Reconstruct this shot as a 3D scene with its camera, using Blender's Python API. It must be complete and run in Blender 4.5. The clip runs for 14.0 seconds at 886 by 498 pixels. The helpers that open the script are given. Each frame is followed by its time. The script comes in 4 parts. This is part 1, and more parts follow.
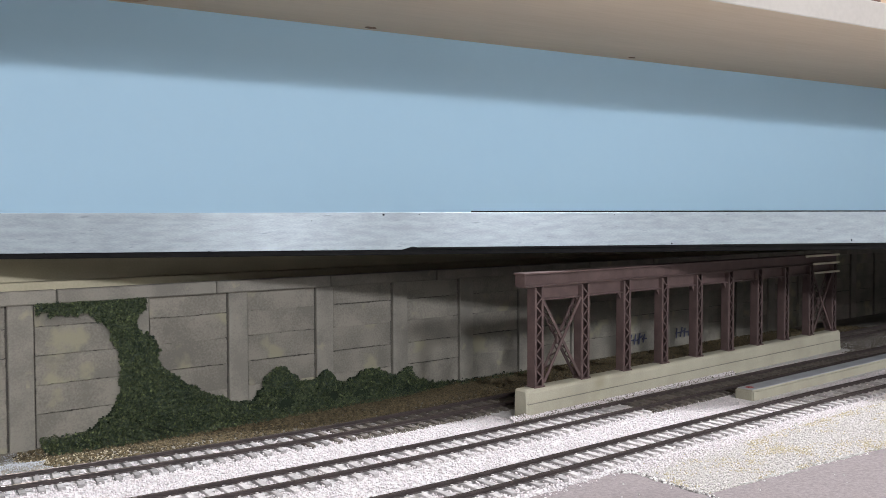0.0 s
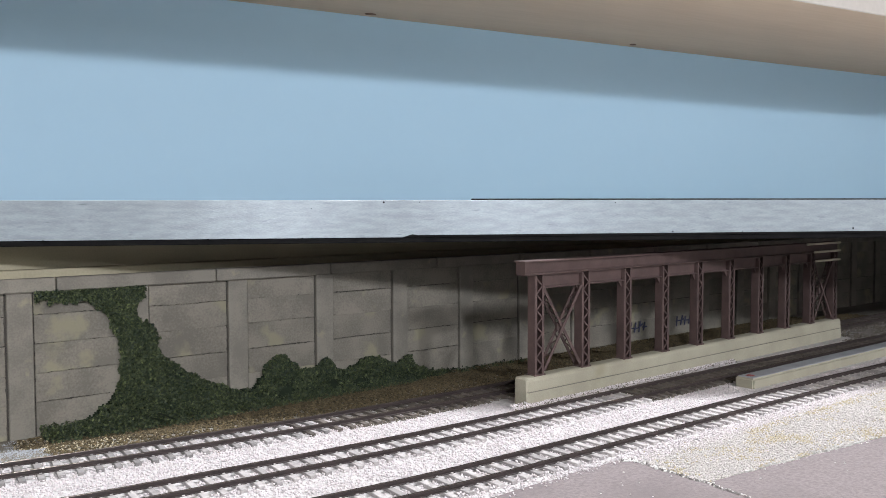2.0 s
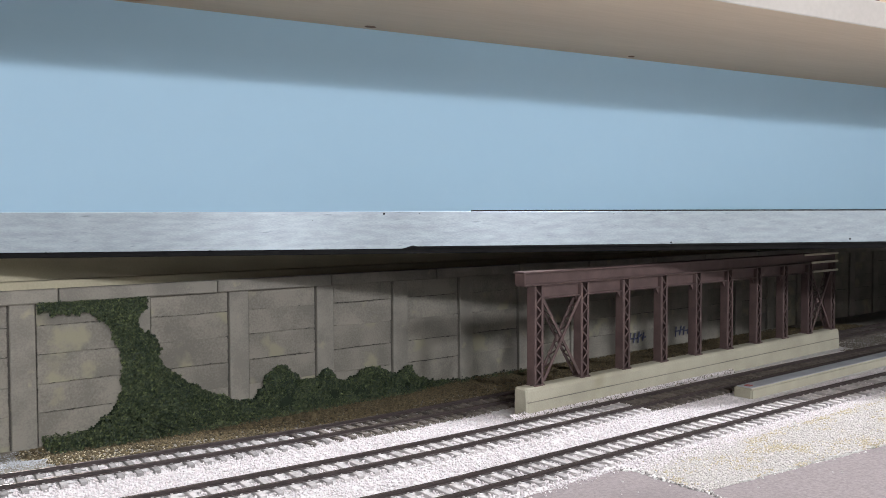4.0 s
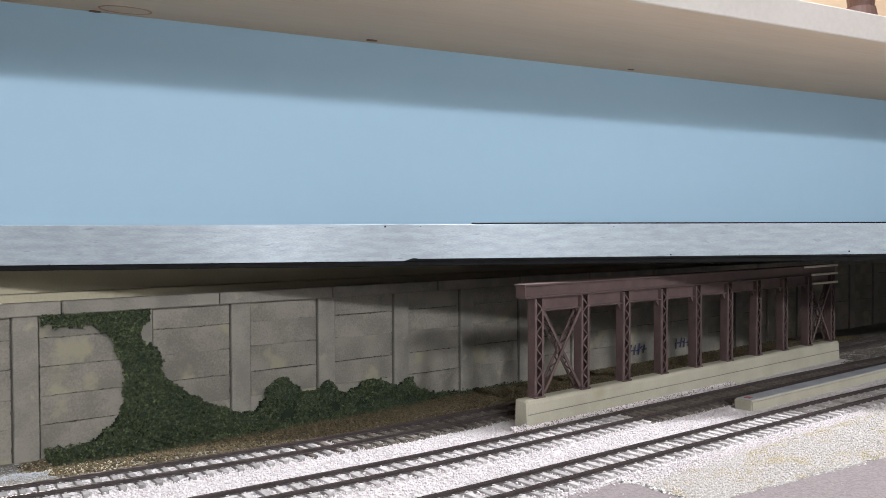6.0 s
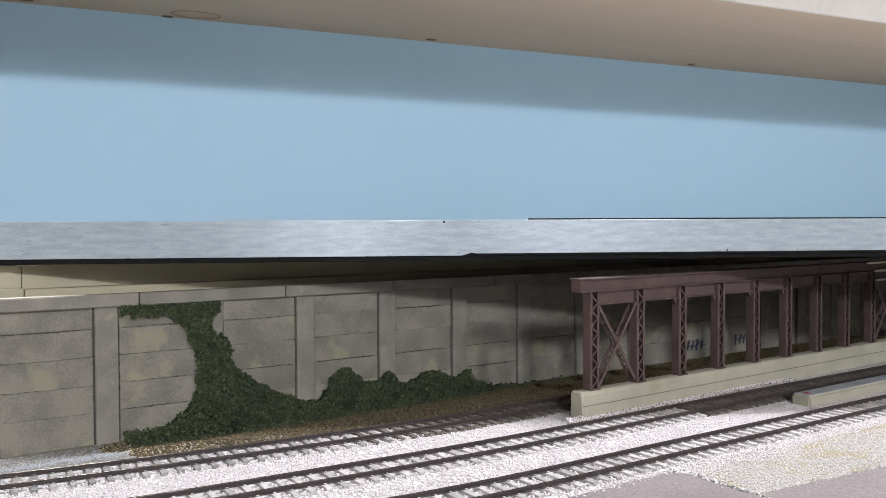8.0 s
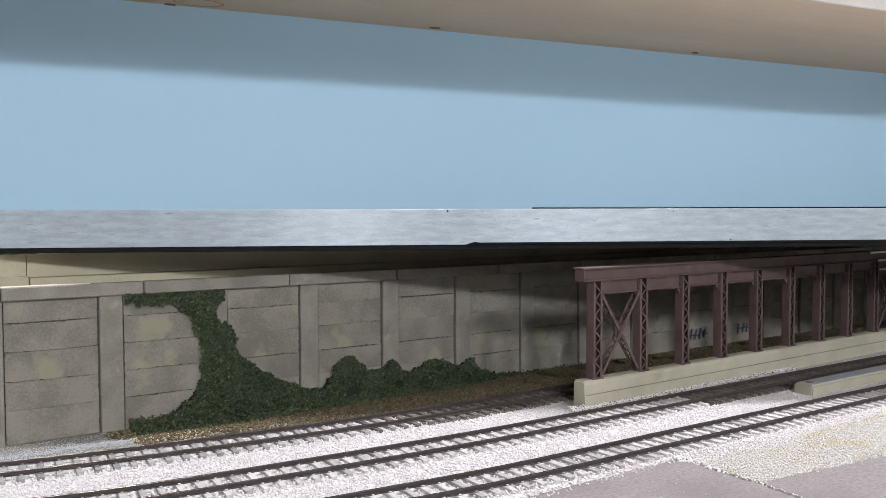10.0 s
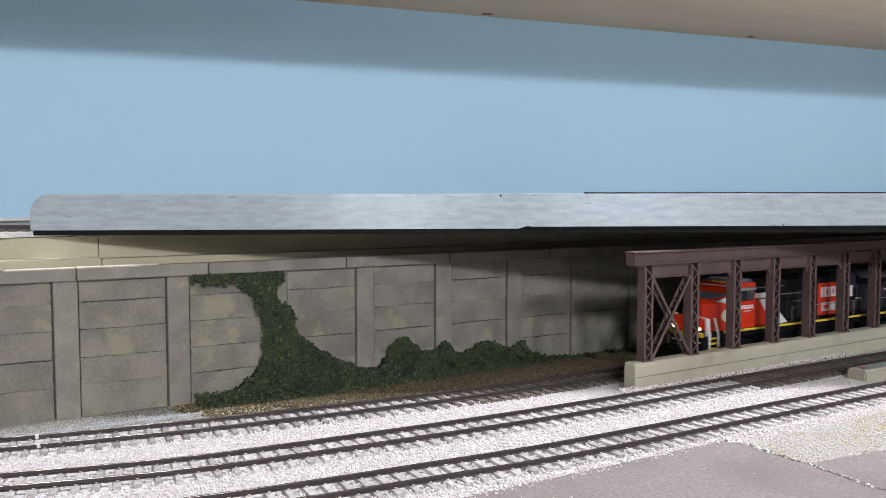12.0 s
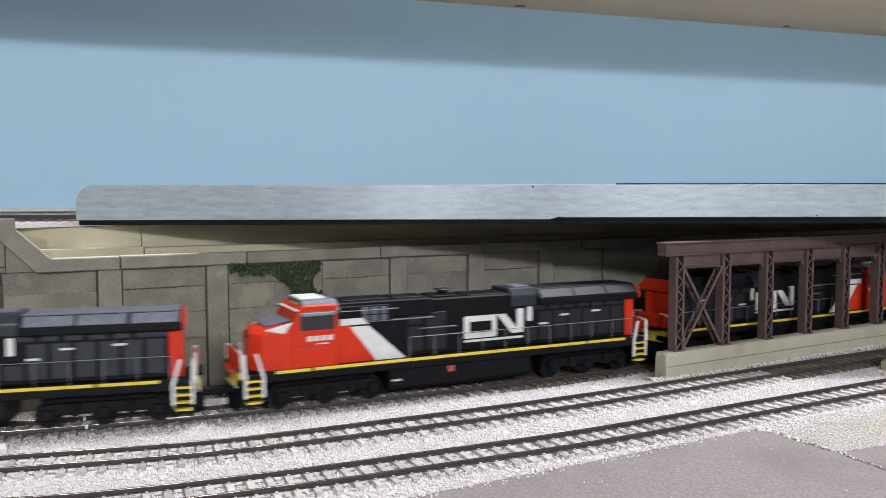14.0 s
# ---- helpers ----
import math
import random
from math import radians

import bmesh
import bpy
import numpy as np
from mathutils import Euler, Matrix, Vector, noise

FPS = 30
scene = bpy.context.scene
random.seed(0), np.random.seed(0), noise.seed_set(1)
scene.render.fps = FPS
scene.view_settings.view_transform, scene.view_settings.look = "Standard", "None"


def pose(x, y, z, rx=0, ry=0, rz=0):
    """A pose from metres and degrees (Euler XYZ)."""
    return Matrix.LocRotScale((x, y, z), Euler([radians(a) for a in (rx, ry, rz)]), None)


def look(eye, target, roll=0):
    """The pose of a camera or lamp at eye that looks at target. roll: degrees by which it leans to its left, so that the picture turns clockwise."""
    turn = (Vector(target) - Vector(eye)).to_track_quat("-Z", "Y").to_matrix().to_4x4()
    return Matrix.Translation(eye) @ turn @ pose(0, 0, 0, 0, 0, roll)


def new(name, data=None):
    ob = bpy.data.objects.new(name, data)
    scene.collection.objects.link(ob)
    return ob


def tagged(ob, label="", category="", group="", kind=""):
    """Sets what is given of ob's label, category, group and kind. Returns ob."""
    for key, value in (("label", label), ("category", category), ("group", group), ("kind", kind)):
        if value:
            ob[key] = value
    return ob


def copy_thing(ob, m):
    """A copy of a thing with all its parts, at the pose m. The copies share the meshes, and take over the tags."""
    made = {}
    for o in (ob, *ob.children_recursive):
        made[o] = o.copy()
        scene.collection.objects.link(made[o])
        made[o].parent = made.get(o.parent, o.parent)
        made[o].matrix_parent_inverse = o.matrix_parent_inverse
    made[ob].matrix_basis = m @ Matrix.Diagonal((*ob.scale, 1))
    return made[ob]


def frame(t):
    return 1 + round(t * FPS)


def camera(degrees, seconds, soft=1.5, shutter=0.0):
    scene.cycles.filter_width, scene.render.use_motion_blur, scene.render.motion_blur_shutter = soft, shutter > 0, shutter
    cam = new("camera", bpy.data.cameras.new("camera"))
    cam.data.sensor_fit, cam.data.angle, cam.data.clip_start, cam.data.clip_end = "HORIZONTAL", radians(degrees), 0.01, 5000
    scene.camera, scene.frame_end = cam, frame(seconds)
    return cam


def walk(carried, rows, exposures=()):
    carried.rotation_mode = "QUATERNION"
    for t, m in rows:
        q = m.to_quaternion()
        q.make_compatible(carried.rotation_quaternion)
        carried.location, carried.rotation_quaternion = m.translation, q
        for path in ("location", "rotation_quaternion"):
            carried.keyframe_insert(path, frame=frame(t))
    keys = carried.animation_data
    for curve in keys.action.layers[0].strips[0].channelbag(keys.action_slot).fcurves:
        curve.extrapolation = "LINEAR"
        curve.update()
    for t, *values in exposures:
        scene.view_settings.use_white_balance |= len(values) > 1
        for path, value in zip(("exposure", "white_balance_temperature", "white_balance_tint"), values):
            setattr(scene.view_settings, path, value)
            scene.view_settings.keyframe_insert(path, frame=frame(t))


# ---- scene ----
# World: x to the right, y ahead of the first camera, z up from the rail tops of the lower tracks. HO model railway, 1:87.
cam = camera(55.19, 14.0, soft=0.85, shutter=0.32)
ROWS = [  # seconds, x, y, z, pitch, roll, yaw
    (0.0, 0.0000, -0.0000, 0.1062, -2.134, 0.165, -0.000),
    (0.5, -0.0004, -0.0005, 0.1062, -2.066, 0.149, -0.026),
    (1.0, -0.0004, 0.0005, 0.1062, -2.373, 0.146, -0.035),
    (1.5, -0.0006, 0.0024, 0.1058, -2.650, 0.158, -0.057),
    (2.0, -0.0002, 0.0016, 0.1062, -2.964, 0.123, -0.003),
    (2.5, -0.0006, 0.0019, 0.1060, -2.955, 0.164, -0.040),
    (3.0, -0.0005, 0.0032, 0.1060, -3.202, 0.145, -0.032),
    (3.5, -0.0004, -0.0005, 0.1064, -2.921, 0.153, -0.034),
    (4.0, -0.0005, -0.0018, 0.1066, -2.243, 0.189, -0.051),
    (6.5, -0.0006, -0.0067, 0.1073, -1.262, 0.192, 0.041),
    (7.0, 0.0008, -0.0184, 0.1073, -1.014, 0.238, 2.822),
    (7.5, 0.0011, -0.0192, 0.1075, -1.343, 0.298, 3.806),
    (8.0, 0.0009, -0.0180, 0.1068, -1.701, 0.232, 4.028),
    (10.5, -0.0002, -0.0194, 0.1073, -2.625, 0.161, 4.252),
    (11.0, -0.0010, -0.0231, 0.1071, -2.725, 0.178, 4.849),
    (11.5, -0.0009, -0.0318, 0.1062, -2.809, 0.093, 6.781),
    (12.0, -0.0011, -0.0306, 0.1066, -3.449, 0.066, 7.515),
    (12.5, 0.0002, -0.0358, 0.1067, -3.569, 0.131, 8.180),
    (13.0, -0.0001, -0.0357, 0.1062, -3.774, 0.094, 8.732),
    (13.5, 0.0000, -0.0383, 0.1064, -3.872, 0.124, 9.299),
    (14.0, -0.0007, -0.0385, 0.1061, -4.005, 0.052, 9.656),
]
walk(cam, [(t, pose(x, y, z, 90 + pitch, roll, yaw)) for t, x, y, z, pitch, roll, yaw in ROWS],
     exposures=((0.0, 0.08, 6500, 10), (10.5, 0.08, 6500, 10), (12.5, 0.06, 6500, 9), (14.0, 0.0, 6500, 8.5)))

# ---- light: ceiling panels down the room, one over the layout ----
world = bpy.data.worlds.new("room_air")
world.use_nodes = True
world.node_tree.nodes["Background"].inputs[0].default_value = (0.9, 0.95, 1.0, 1)
world.node_tree.nodes["Background"].inputs[1].default_value = 0.03
scene.world = world
ROOM_TOP = 1.16


def lamp(name, eye, target, watts, sx, sy, colour):
    data = bpy.data.lights.new(name, "AREA")
    data.energy, data.shape, data.size, data.size_y, data.color = watts, "RECTANGLE", sx, sy, colour
    ob = new(name, data)
    ob.matrix_basis = look(eye, target)
    return ob


COOL = (0.935, 0.95, 1.0)
# the panels that glint on the bridge's side board, unseen fill rows added beyond them, and one high over the tracks
for x, y, watts in ((0.61, -2.87, 116), (1.60, -2.55, 112), (2.35, -2.75, 40), (0.95, -4.6, 42), (2.55, -4.4, 42), (1.4, -7.2, 18)):
    lamp("ceiling_lamp", (x, y, ROOM_TOP - 0.03), (x, y, 0.0), watts, 0.13, 0.5, COOL)
lamp("ceiling_lamp", (0.25, 0.74, ROOM_TOP - 0.03), (0.25, 0.74, 0.0), 23, 0.6, 0.10, COOL)


# ---- materials ----
def mat(name, c1, c2=None, rough=0.7, metal=0.0, scale=300.0, fine=2500.0, bump=0.3, depth=0.0004, contrast=0.5, vary=0.0,
        spec=0.4, island=False, stretch=(1, 1, 1), stain=None, glow=None, brushed=0.0):
    """A procedural surface: two tones mixed by coarse and fine noise, with relief, optional stains and piece-to-piece change."""
    m = bpy.data.materials.new(name)
    m.use_nodes = True
    nt = m.node_tree
    bs = nt.nodes["Principled BSDF"]
    bs.inputs["Roughness"].default_value = rough
    bs.inputs["Metallic"].default_value = metal
    bs.inputs["Specular IOR Level"].default_value = spec
    c2 = c2 or tuple(v * 0.8 for v in c1)
    tc = nt.nodes.new("ShaderNodeTexCoord")
    mp = nt.nodes.new("ShaderNodeMapping")
    mp.inputs["Scale"].default_value = stretch
    where = tc.outputs["Object"]
    if vary:
        # every piece takes its own stretch of the pattern
        own = nt.nodes.new("ShaderNodeObjectInfo")
        shift = nt.nodes.new("ShaderNodeVectorMath")
        shift.operation = "MULTIPLY_ADD"
        shift.inputs[1].default_value = (3.1, 1.7, 2.3)
        nt.links.new(own.outputs["Random"], shift.inputs[0])
        nt.links.new(where, shift.inputs[2])
        where = shift.outputs[0]
    nt.links.new(where, mp.inputs[0])

    def tex(sc, detail):
        n = nt.nodes.new("ShaderNodeTexNoise")
        n.inputs["Scale"].default_value, n.inputs["Detail"].default_value = sc, detail
        nt.links.new(mp.outputs[0], n.inputs["Vector"])
        return n.outputs["Fac"]

    def math_node(op, a, b):
        n = nt.nodes.new("ShaderNodeMath")
        n.operation = op
        for i, v in enumerate((a, b)):
            if isinstance(v, (int, float)):
                n.inputs[i].default_value = v
            else:
                nt.links.new(v, n.inputs[i])
        return n.outputs[0]

    coarse, small = tex(scale, 3), tex(fine, 4)
    both = math_node("ADD", math_node("MULTIPLY", coarse, 0.6), math_node("MULTIPLY", small, 0.4))
    fac = math_node("ADD", math_node("MULTIPLY", math_node("SUBTRACT", both, 0.5), 1 + 6 * contrast), 0.5)
    if island:
        geo = nt.nodes.new("ShaderNodeNewGeometry")
        share = 0.6 if island is True else island
        pick = geo.outputs["Random Per Island"] if island is True else math_node("POWER", geo.outputs["Random Per Island"], 0.16)
        fac = math_node("ADD", math_node("MULTIPLY", fac, 1 - share), math_node("MULTIPLY", pick, share))
    mix = nt.nodes.new("ShaderNodeMix")
    mix.data_type, mix.clamp_factor = "RGBA", True
    nt.links.new(fac, mix.inputs[0])
    mix.inputs[6].default_value, mix.inputs[7].default_value = (*c1, 1), (*c2, 1)
    colour = mix.outputs[2]
    if stain:
        c3, sc, low, high = stain
        ramp = nt.nodes.new("ShaderNodeMapRange")
        ramp.inputs[1].default_value, ramp.inputs[2].default_value = low, high
        nt.links.new(tex(sc, 5), ramp.inputs[0])
        st = nt.nodes.new("ShaderNodeMix")
        st.data_type = "RGBA"
        nt.links.new(ramp.outputs[0], st.inputs[0])
        nt.links.new(colour, st.inputs[6])
        st.inputs[7].default_value = (*c3, 1)
        colour = st.outputs[2]
    if vary:
        info = nt.nodes.new("ShaderNodeObjectInfo")
        hsv = nt.nodes.new("ShaderNodeHueSaturation")
        nt.links.new(colour, hsv.inputs["Color"])
        nt.links.new(math_node("ADD", math_node("MULTIPLY", info.outputs["Random"], 2 * vary), 1 - vary), hsv.inputs["Value"])
        colour = hsv.outputs[0]
    nt.links.new(colour, bs.inputs["Base Color"])
    if bump:
        b = nt.nodes.new("ShaderNodeBump")
        b.inputs["Strength"].default_value, b.inputs["Distance"].default_value = bump, depth
        nt.links.new(both, b.inputs["Height"])
        nt.links.new(b.outputs[0], bs.inputs["Normal"])
    if brushed:
        # brush strokes run level, so highlights stretch upright
        upright = nt.nodes.new("ShaderNodeCombineXYZ")
        upright.inputs[2].default_value = 1.0
        nt.links.new(upright.outputs[0], bs.inputs["Tangent"])
        bs.inputs["Anisotropic"].default_value = brushed
    if glow:
        bs.inputs["Emission Color"].default_value = (*glow[0], 1)
        bs.inputs["Emission Strength"].default_value = glow[1]
    return m


CONCRETE = mat("weathered_concrete", (0.236, 0.218, 0.184), (0.160, 0.149, 0.127), 0.85, scale=45, fine=900, bump=0.85, depth=0.0008, contrast=0.8, vary=0.06, stain=((0.256, 0.242, 0.174), 42, 0.60, 0.68))
CONCRETE_COPING = mat("coping_concrete", (0.242, 0.226, 0.193), (0.180, 0.168, 0.145), 0.85, scale=70, fine=1100, bump=0.75, depth=0.0006, contrast=0.7, vary=0.05, stain=((0.29, 0.272, 0.20), 90, 0.65, 0.74))
JOINT = mat("dark_joint", (0.075, 0.07, 0.06), (0.05, 0.045, 0.04), 0.95, bump=0.2)
BEIGE = mat("beige_painted_plaster", (0.47, 0.43, 0.31), (0.39, 0.36, 0.26), 0.75, scale=30, fine=900, bump=0.2)
FOOTING = mat("cream_painted_concrete", (0.42, 0.40, 0.315), (0.34, 0.32, 0.25), 0.75, scale=45, fine=1500, bump=0.3, stain=((0.30, 0.28, 0.2), 30, 0.62, 0.8))
STEEL = mat("oxide_red_steel", (0.112, 0.074, 0.069), (0.074, 0.049, 0.047), 0.55, scale=120, fine=1800, bump=0.15, vary=0.05)
SILVER = mat("silver_blue_paint", (0.39, 0.45, 0.495), (0.30, 0.35, 0.39), 0.245, metal=0.10, scale=330, fine=2600, bump=0.6, depth=0.00025, contrast=0.6, stretch=(0.22, 1, 1.1), spec=0.26, brushed=0.95, stain=((0.21, 0.245, 0.28), 420, 0.62, 0.76))
DECK_BLACK = mat("black_deck_edge", (0.006, 0.006, 0.007), (0.010, 0.010, 0.010), 0.7, bump=0.3, scale=200, spec=0.1)
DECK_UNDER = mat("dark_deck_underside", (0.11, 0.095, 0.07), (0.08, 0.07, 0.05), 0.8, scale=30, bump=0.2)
BLUE = mat("sky_blue_paint", (0.435, 0.655, 0.835), (0.42, 0.64, 0.82), 0.6, scale=4, fine=60, bump=0.06, contrast=0.3, stain=((0.36, 0.53, 0.67), 6, 0.70, 0.98))
PLYWOOD = mat("pale_plywood", (0.60, 0.47, 0.34), (0.53, 0.405, 0.285), 0.6, scale=5, fine=90, bump=0.1, stretch=(0.25, 3, 1), contrast=0.4)
KNOT = mat("wood_knot", (0.16, 0.085, 0.045), (0.26, 0.15, 0.08), 0.7, scale=120)
RING = mat("wood_knot_ring", (0.42, 0.24, 0.14), (0.5, 0.31, 0.2), 0.7, scale=120)
WHITE_TRIM = mat("white_painted_edge", (0.55, 0.515, 0.485), (0.49, 0.46, 0.43), 0.5, scale=12, fine=200, bump=0.1)
BALLAST = mat("white_ballast", (0.79, 0.735, 0.748), (0.50, 0.458, 0.468), 0.9, scale=500, fine=3000, bump=0.2, island=True)
BALLAST_BED = mat("ballast_bed", (0.68, 0.655, 0.655), (0.48, 0.465, 0.465), 0.95, scale=700, fine=2600, bump=0.8, depth=0.0008)
# dust and the deck's shadow, painted as one dark tone
DARK_GRAVEL = mat("dusty_shaded_bed", (0.20, 0.175, 0.145), (0.11, 0.098, 0.08), 0.95, scale=500, island=True)
GREY_GRAVEL = mat("blue_grey_gravel", (0.47, 0.50, 0.54), (0.39, 0.41, 0.45), 0.95, scale=500, island=True)
GROUND = mat("layout_ground", (0.25, 0.235, 0.20), (0.17, 0.155, 0.13), 0.95, scale=150, fine=1500, bump=0.6, depth=0.0008)
SOIL = mat("brown_ground_foam", (0.185, 0.142, 0.076), (0.024, 0.021, 0.014), 0.95, scale=500, island=True)
VERGE = mat("grey_tan_gravel", (0.71, 0.675, 0.645), (0.42, 0.40, 0.38), 0.95, scale=500, island=True)
STRAW = mat("straw_gravel", (0.60, 0.53, 0.38), (0.42, 0.37, 0.26), 0.95, scale=500, island=True)
ROAD = mat("purple_grey_road", (0.285, 0.245, 0.245), (0.175, 0.150, 0.153), 0.75, scale=700, fine=3200, bump=0.8, depth=0.0003, contrast=0.4, stain=((0.17, 0.145, 0.147), 14, 0.52, 0.75))
CRUST = mat("road_edge_crust", (0.42, 0.40, 0.39), (0.12, 0.11, 0.105), 0.8, scale=500, bump=0.5, island=True)
CHIPS = mat("pale_plaster_chips", (0.80, 0.79, 0.77), (0.45, 0.44, 0.42), 0.6, scale=500, bump=0.3, island=True)
RAIL = mat("rail_brown", (0.056, 0.042, 0.041), (0.038, 0.029, 0.028), 0.55, scale=200, bump=0.1)
RAILHEAD = mat("rail_head_steel", (0.26, 0.225, 0.205), (0.20, 0.17, 0.155), 0.26, metal=0.9, scale=200, bump=0.05)
TIE = mat("weathered_tie", (0.36, 0.345, 0.34), (0.22, 0.21, 0.205), 0.9, scale=300, fine=2500, bump=0.3, vary=0.25)
TIE_PALE = mat("pale_tie", (0.50, 0.475, 0.47), (0.35, 0.33, 0.325), 0.9, scale=300, fine=2500, bump=0.3, vary=0.25)
TIE_DARK = mat("dark_brown_tie", (0.15, 0.13, 0.115), (0.095, 0.082, 0.072), 0.85, scale=300, fine=2500, bump=0.3, vary=0.25)
IVY = mat("ivy_leaf", (0.23, 0.27, 0.10), (0.0045, 0.0150, 0.0110), 0.6, scale=60, island=0.93, bump=0)
# near-black tone painted as shade behind the leaves, also on the stems
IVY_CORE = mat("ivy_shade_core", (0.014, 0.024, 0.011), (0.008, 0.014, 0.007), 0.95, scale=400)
ROOM_WALL = mat("room_wall_paint", (0.66, 0.66, 0.65), (0.62, 0.62, 0.61), 0.8, scale=3, fine=80, bump=0.05)
ROOM_FLOOR = mat("room_floor", (0.50, 0.48, 0.45), (0.45, 0.43, 0.40), 0.6, scale=3, fine=80, bump=0.05)
INK = mat("faded_ink", (0.03, 0.035, 0.075), (0.05, 0.055, 0.09), 0.8, scale=200)
L_RED = mat("loco_red", (0.56, 0.032, 0.009), (0.49, 0.027, 0.008), 0.38, spec=0.25, scale=200, bump=0.03)
L_BLACK = mat("loco_black", (0.0045, 0.005, 0.0065), (0.0065, 0.007, 0.0085), 0.5, spec=0.12, scale=200, bump=0.05)
L_GREY = mat("loco_dark_grey", (0.014, 0.016, 0.022), (0.010, 0.011, 0.015), 0.45, spec=0.3, scale=200, bump=0.05)
L_ROOF = mat("loco_radiator_grille", (0.125, 0.135, 0.17), (0.08, 0.085, 0.11), 0.5, scale=300, bump=0.1)
L_SCREEN = mat("loco_pale_screen", (0.23, 0.24, 0.26), (0.17, 0.18, 0.195), 0.5, scale=300, bump=0.05)
L_DOOR = mat("loco_hood_door", (0.019, 0.023, 0.033), (0.013, 0.016, 0.023), 0.42, scale=200, bump=0.05)
# pale tone that paints in overhead light on tops and flanges
LIT_TOP = mat("pale_lit_top", (0.66, 0.62, 0.51), (0.52, 0.49, 0.40), 0.8, scale=90, fine=1500, bump=0.3)
L_WHITE = mat("loco_white", (0.66, 0.66, 0.66), (0.58, 0.58, 0.58), 0.45, scale=200, bump=0.02)
L_YELLOW = mat("loco_yellow", (0.66, 0.50, 0.05), (0.58, 0.43, 0.05), 0.45, scale=200, bump=0.02)
L_GLASS = mat("loco_window_glass", (0.02, 0.022, 0.025), (0.03, 0.03, 0.032), 0.08, spec=0.6, bump=0)
L_CREST = mat("loco_crest", (0.62, 0.58, 0.46), (0.36, 0.38, 0.30), 0.5, scale=250, bump=0)
L_LAMP = mat("loco_lamp_glow", (1.0, 0.9, 0.7), None, 0.3, bump=0, glow=((1.0, 0.78, 0.45), 5.0))
L_PINK = mat("loco_red_panel", (0.32, 0.07, 0.07), (0.28, 0.06, 0.06), 0.5, bump=0)

GREY_TOP = mat("blue_grey_slab", (0.40, 0.42, 0.45), (0.31, 0.325, 0.35), 0.8, scale=60, fine=1500, bump=0.3)
STRAW_BED = mat("straw_bed", (0.55, 0.53, 0.50), (0.38, 0.365, 0.34), 0.95, scale=45, fine=1800, bump=0.6, depth=0.0006)
WOOD_DARK = mat("dark_stained_wood", (0.10, 0.055, 0.045), (0.07, 0.04, 0.032), 0.5, scale=30, fine=300, bump=0.1)

# ---- the layout's own axes: s along the retaining wall, n out from it towards the aisle ----
WF = pose(-0.1177, 0.5092, 0, 0, 0, 38.878)


def L(s, n, z):
    return Vector((s, -n, z))


def mesh_of(name, verts, faces, material):
    me = bpy.data.meshes.new(name)
    me.from_pydata([tuple(v) for v in verts], [], [tuple(f) for f in faces])
    me.update()
    if material:
        me.materials.append(material)
    return me


def part(name, bm, material, parent=None, label=""):
    """Links a bmesh, or a mesh, as one object under a thing or a part."""
    if isinstance(bm, bmesh.types.BMesh):
        me = bpy.data.meshes.new(name)
        bm.normal_update()
        bm.to_mesh(me)
        bm.free()
        me.materials.append(material)
    else:
        me = bm
    ob = new(name, me)
    if parent:
        ob.parent = parent
    if label:
        tagged(ob, label)
    return ob


def thing(name, label, category, group="", m=None, kind=""):
    ob = new(name)
    ob.empty_display_size = 0.01
    ob.matrix_basis = m if m else WF
    return tagged(ob, label, category, group, kind)


def add_box(bm, a, b, bevel=0.0):
    """A box between two corners, added to bm, with bevelled edges."""
    lo, hi = [min(p, q) for p, q in zip(a, b)], [max(p, q) for p, q in zip(a, b)]
    size = [q - p for p, q in zip(lo, hi)]
    mid = [(p + q) / 2 for p, q in zip(lo, hi)]
    made = bmesh.ops.create_cube(bm, size=1.0, matrix=Matrix.Translation(mid) @ Matrix.Diagonal((*size, 1)))
    if bevel:
        edges = list({e for v in made["verts"] for e in v.link_edges})
        bmesh.ops.bevel(bm, geom=edges, offset=min(bevel, 0.4 * min(size)), segments=2 if bevel > 0.0008 else 1, affect="EDGES")
    return bm


def box(a, b, bevel=0.0):
    return add_box(bmesh.new(), a, b, bevel)


def add_prism(bm, outline, axis, lo, hi):
    """An outline of 2D points drawn out along axis 0, 1 or 2 from lo to hi."""
    def at(p, v):
        q = list(p)
        q.insert(axis, v)
        return q
    rows = [[bm.verts.new(at(p, v)) for p in outline] for v in (lo, hi)]
    n = len(outline)
    bm.faces.new(rows[0][::-1])
    bm.faces.new(rows[1])
    for i in range(n):
        bm.faces.new((rows[0][i], rows[0][(i + 1) % n], rows[1][(i + 1) % n], rows[1][i]))
    bmesh.ops.recalc_face_normals(bm, faces=bm.faces[:])
    return bm


def prism(outline, axis, lo, hi, bevel=0.0):
    bm = add_prism(bmesh.new(), outline, axis, lo, hi)
    if bevel:
        bmesh.ops.bevel(bm, geom=bm.edges[:], offset=bevel, segments=1, affect="EDGES")
    return bm


def add_rod(bm, a, b, r, sides=6):
    a, b = Vector(a), Vector(b)
    m = Matrix.Translation((a + b) / 2) @ (b - a).to_track_quat("Z", "Y").to_matrix().to_4x4()
    bmesh.ops.create_cone(bm, cap_ends=True, segments=sides, radius1=r, radius2=r, depth=(b - a).length, matrix=m)
    return bm


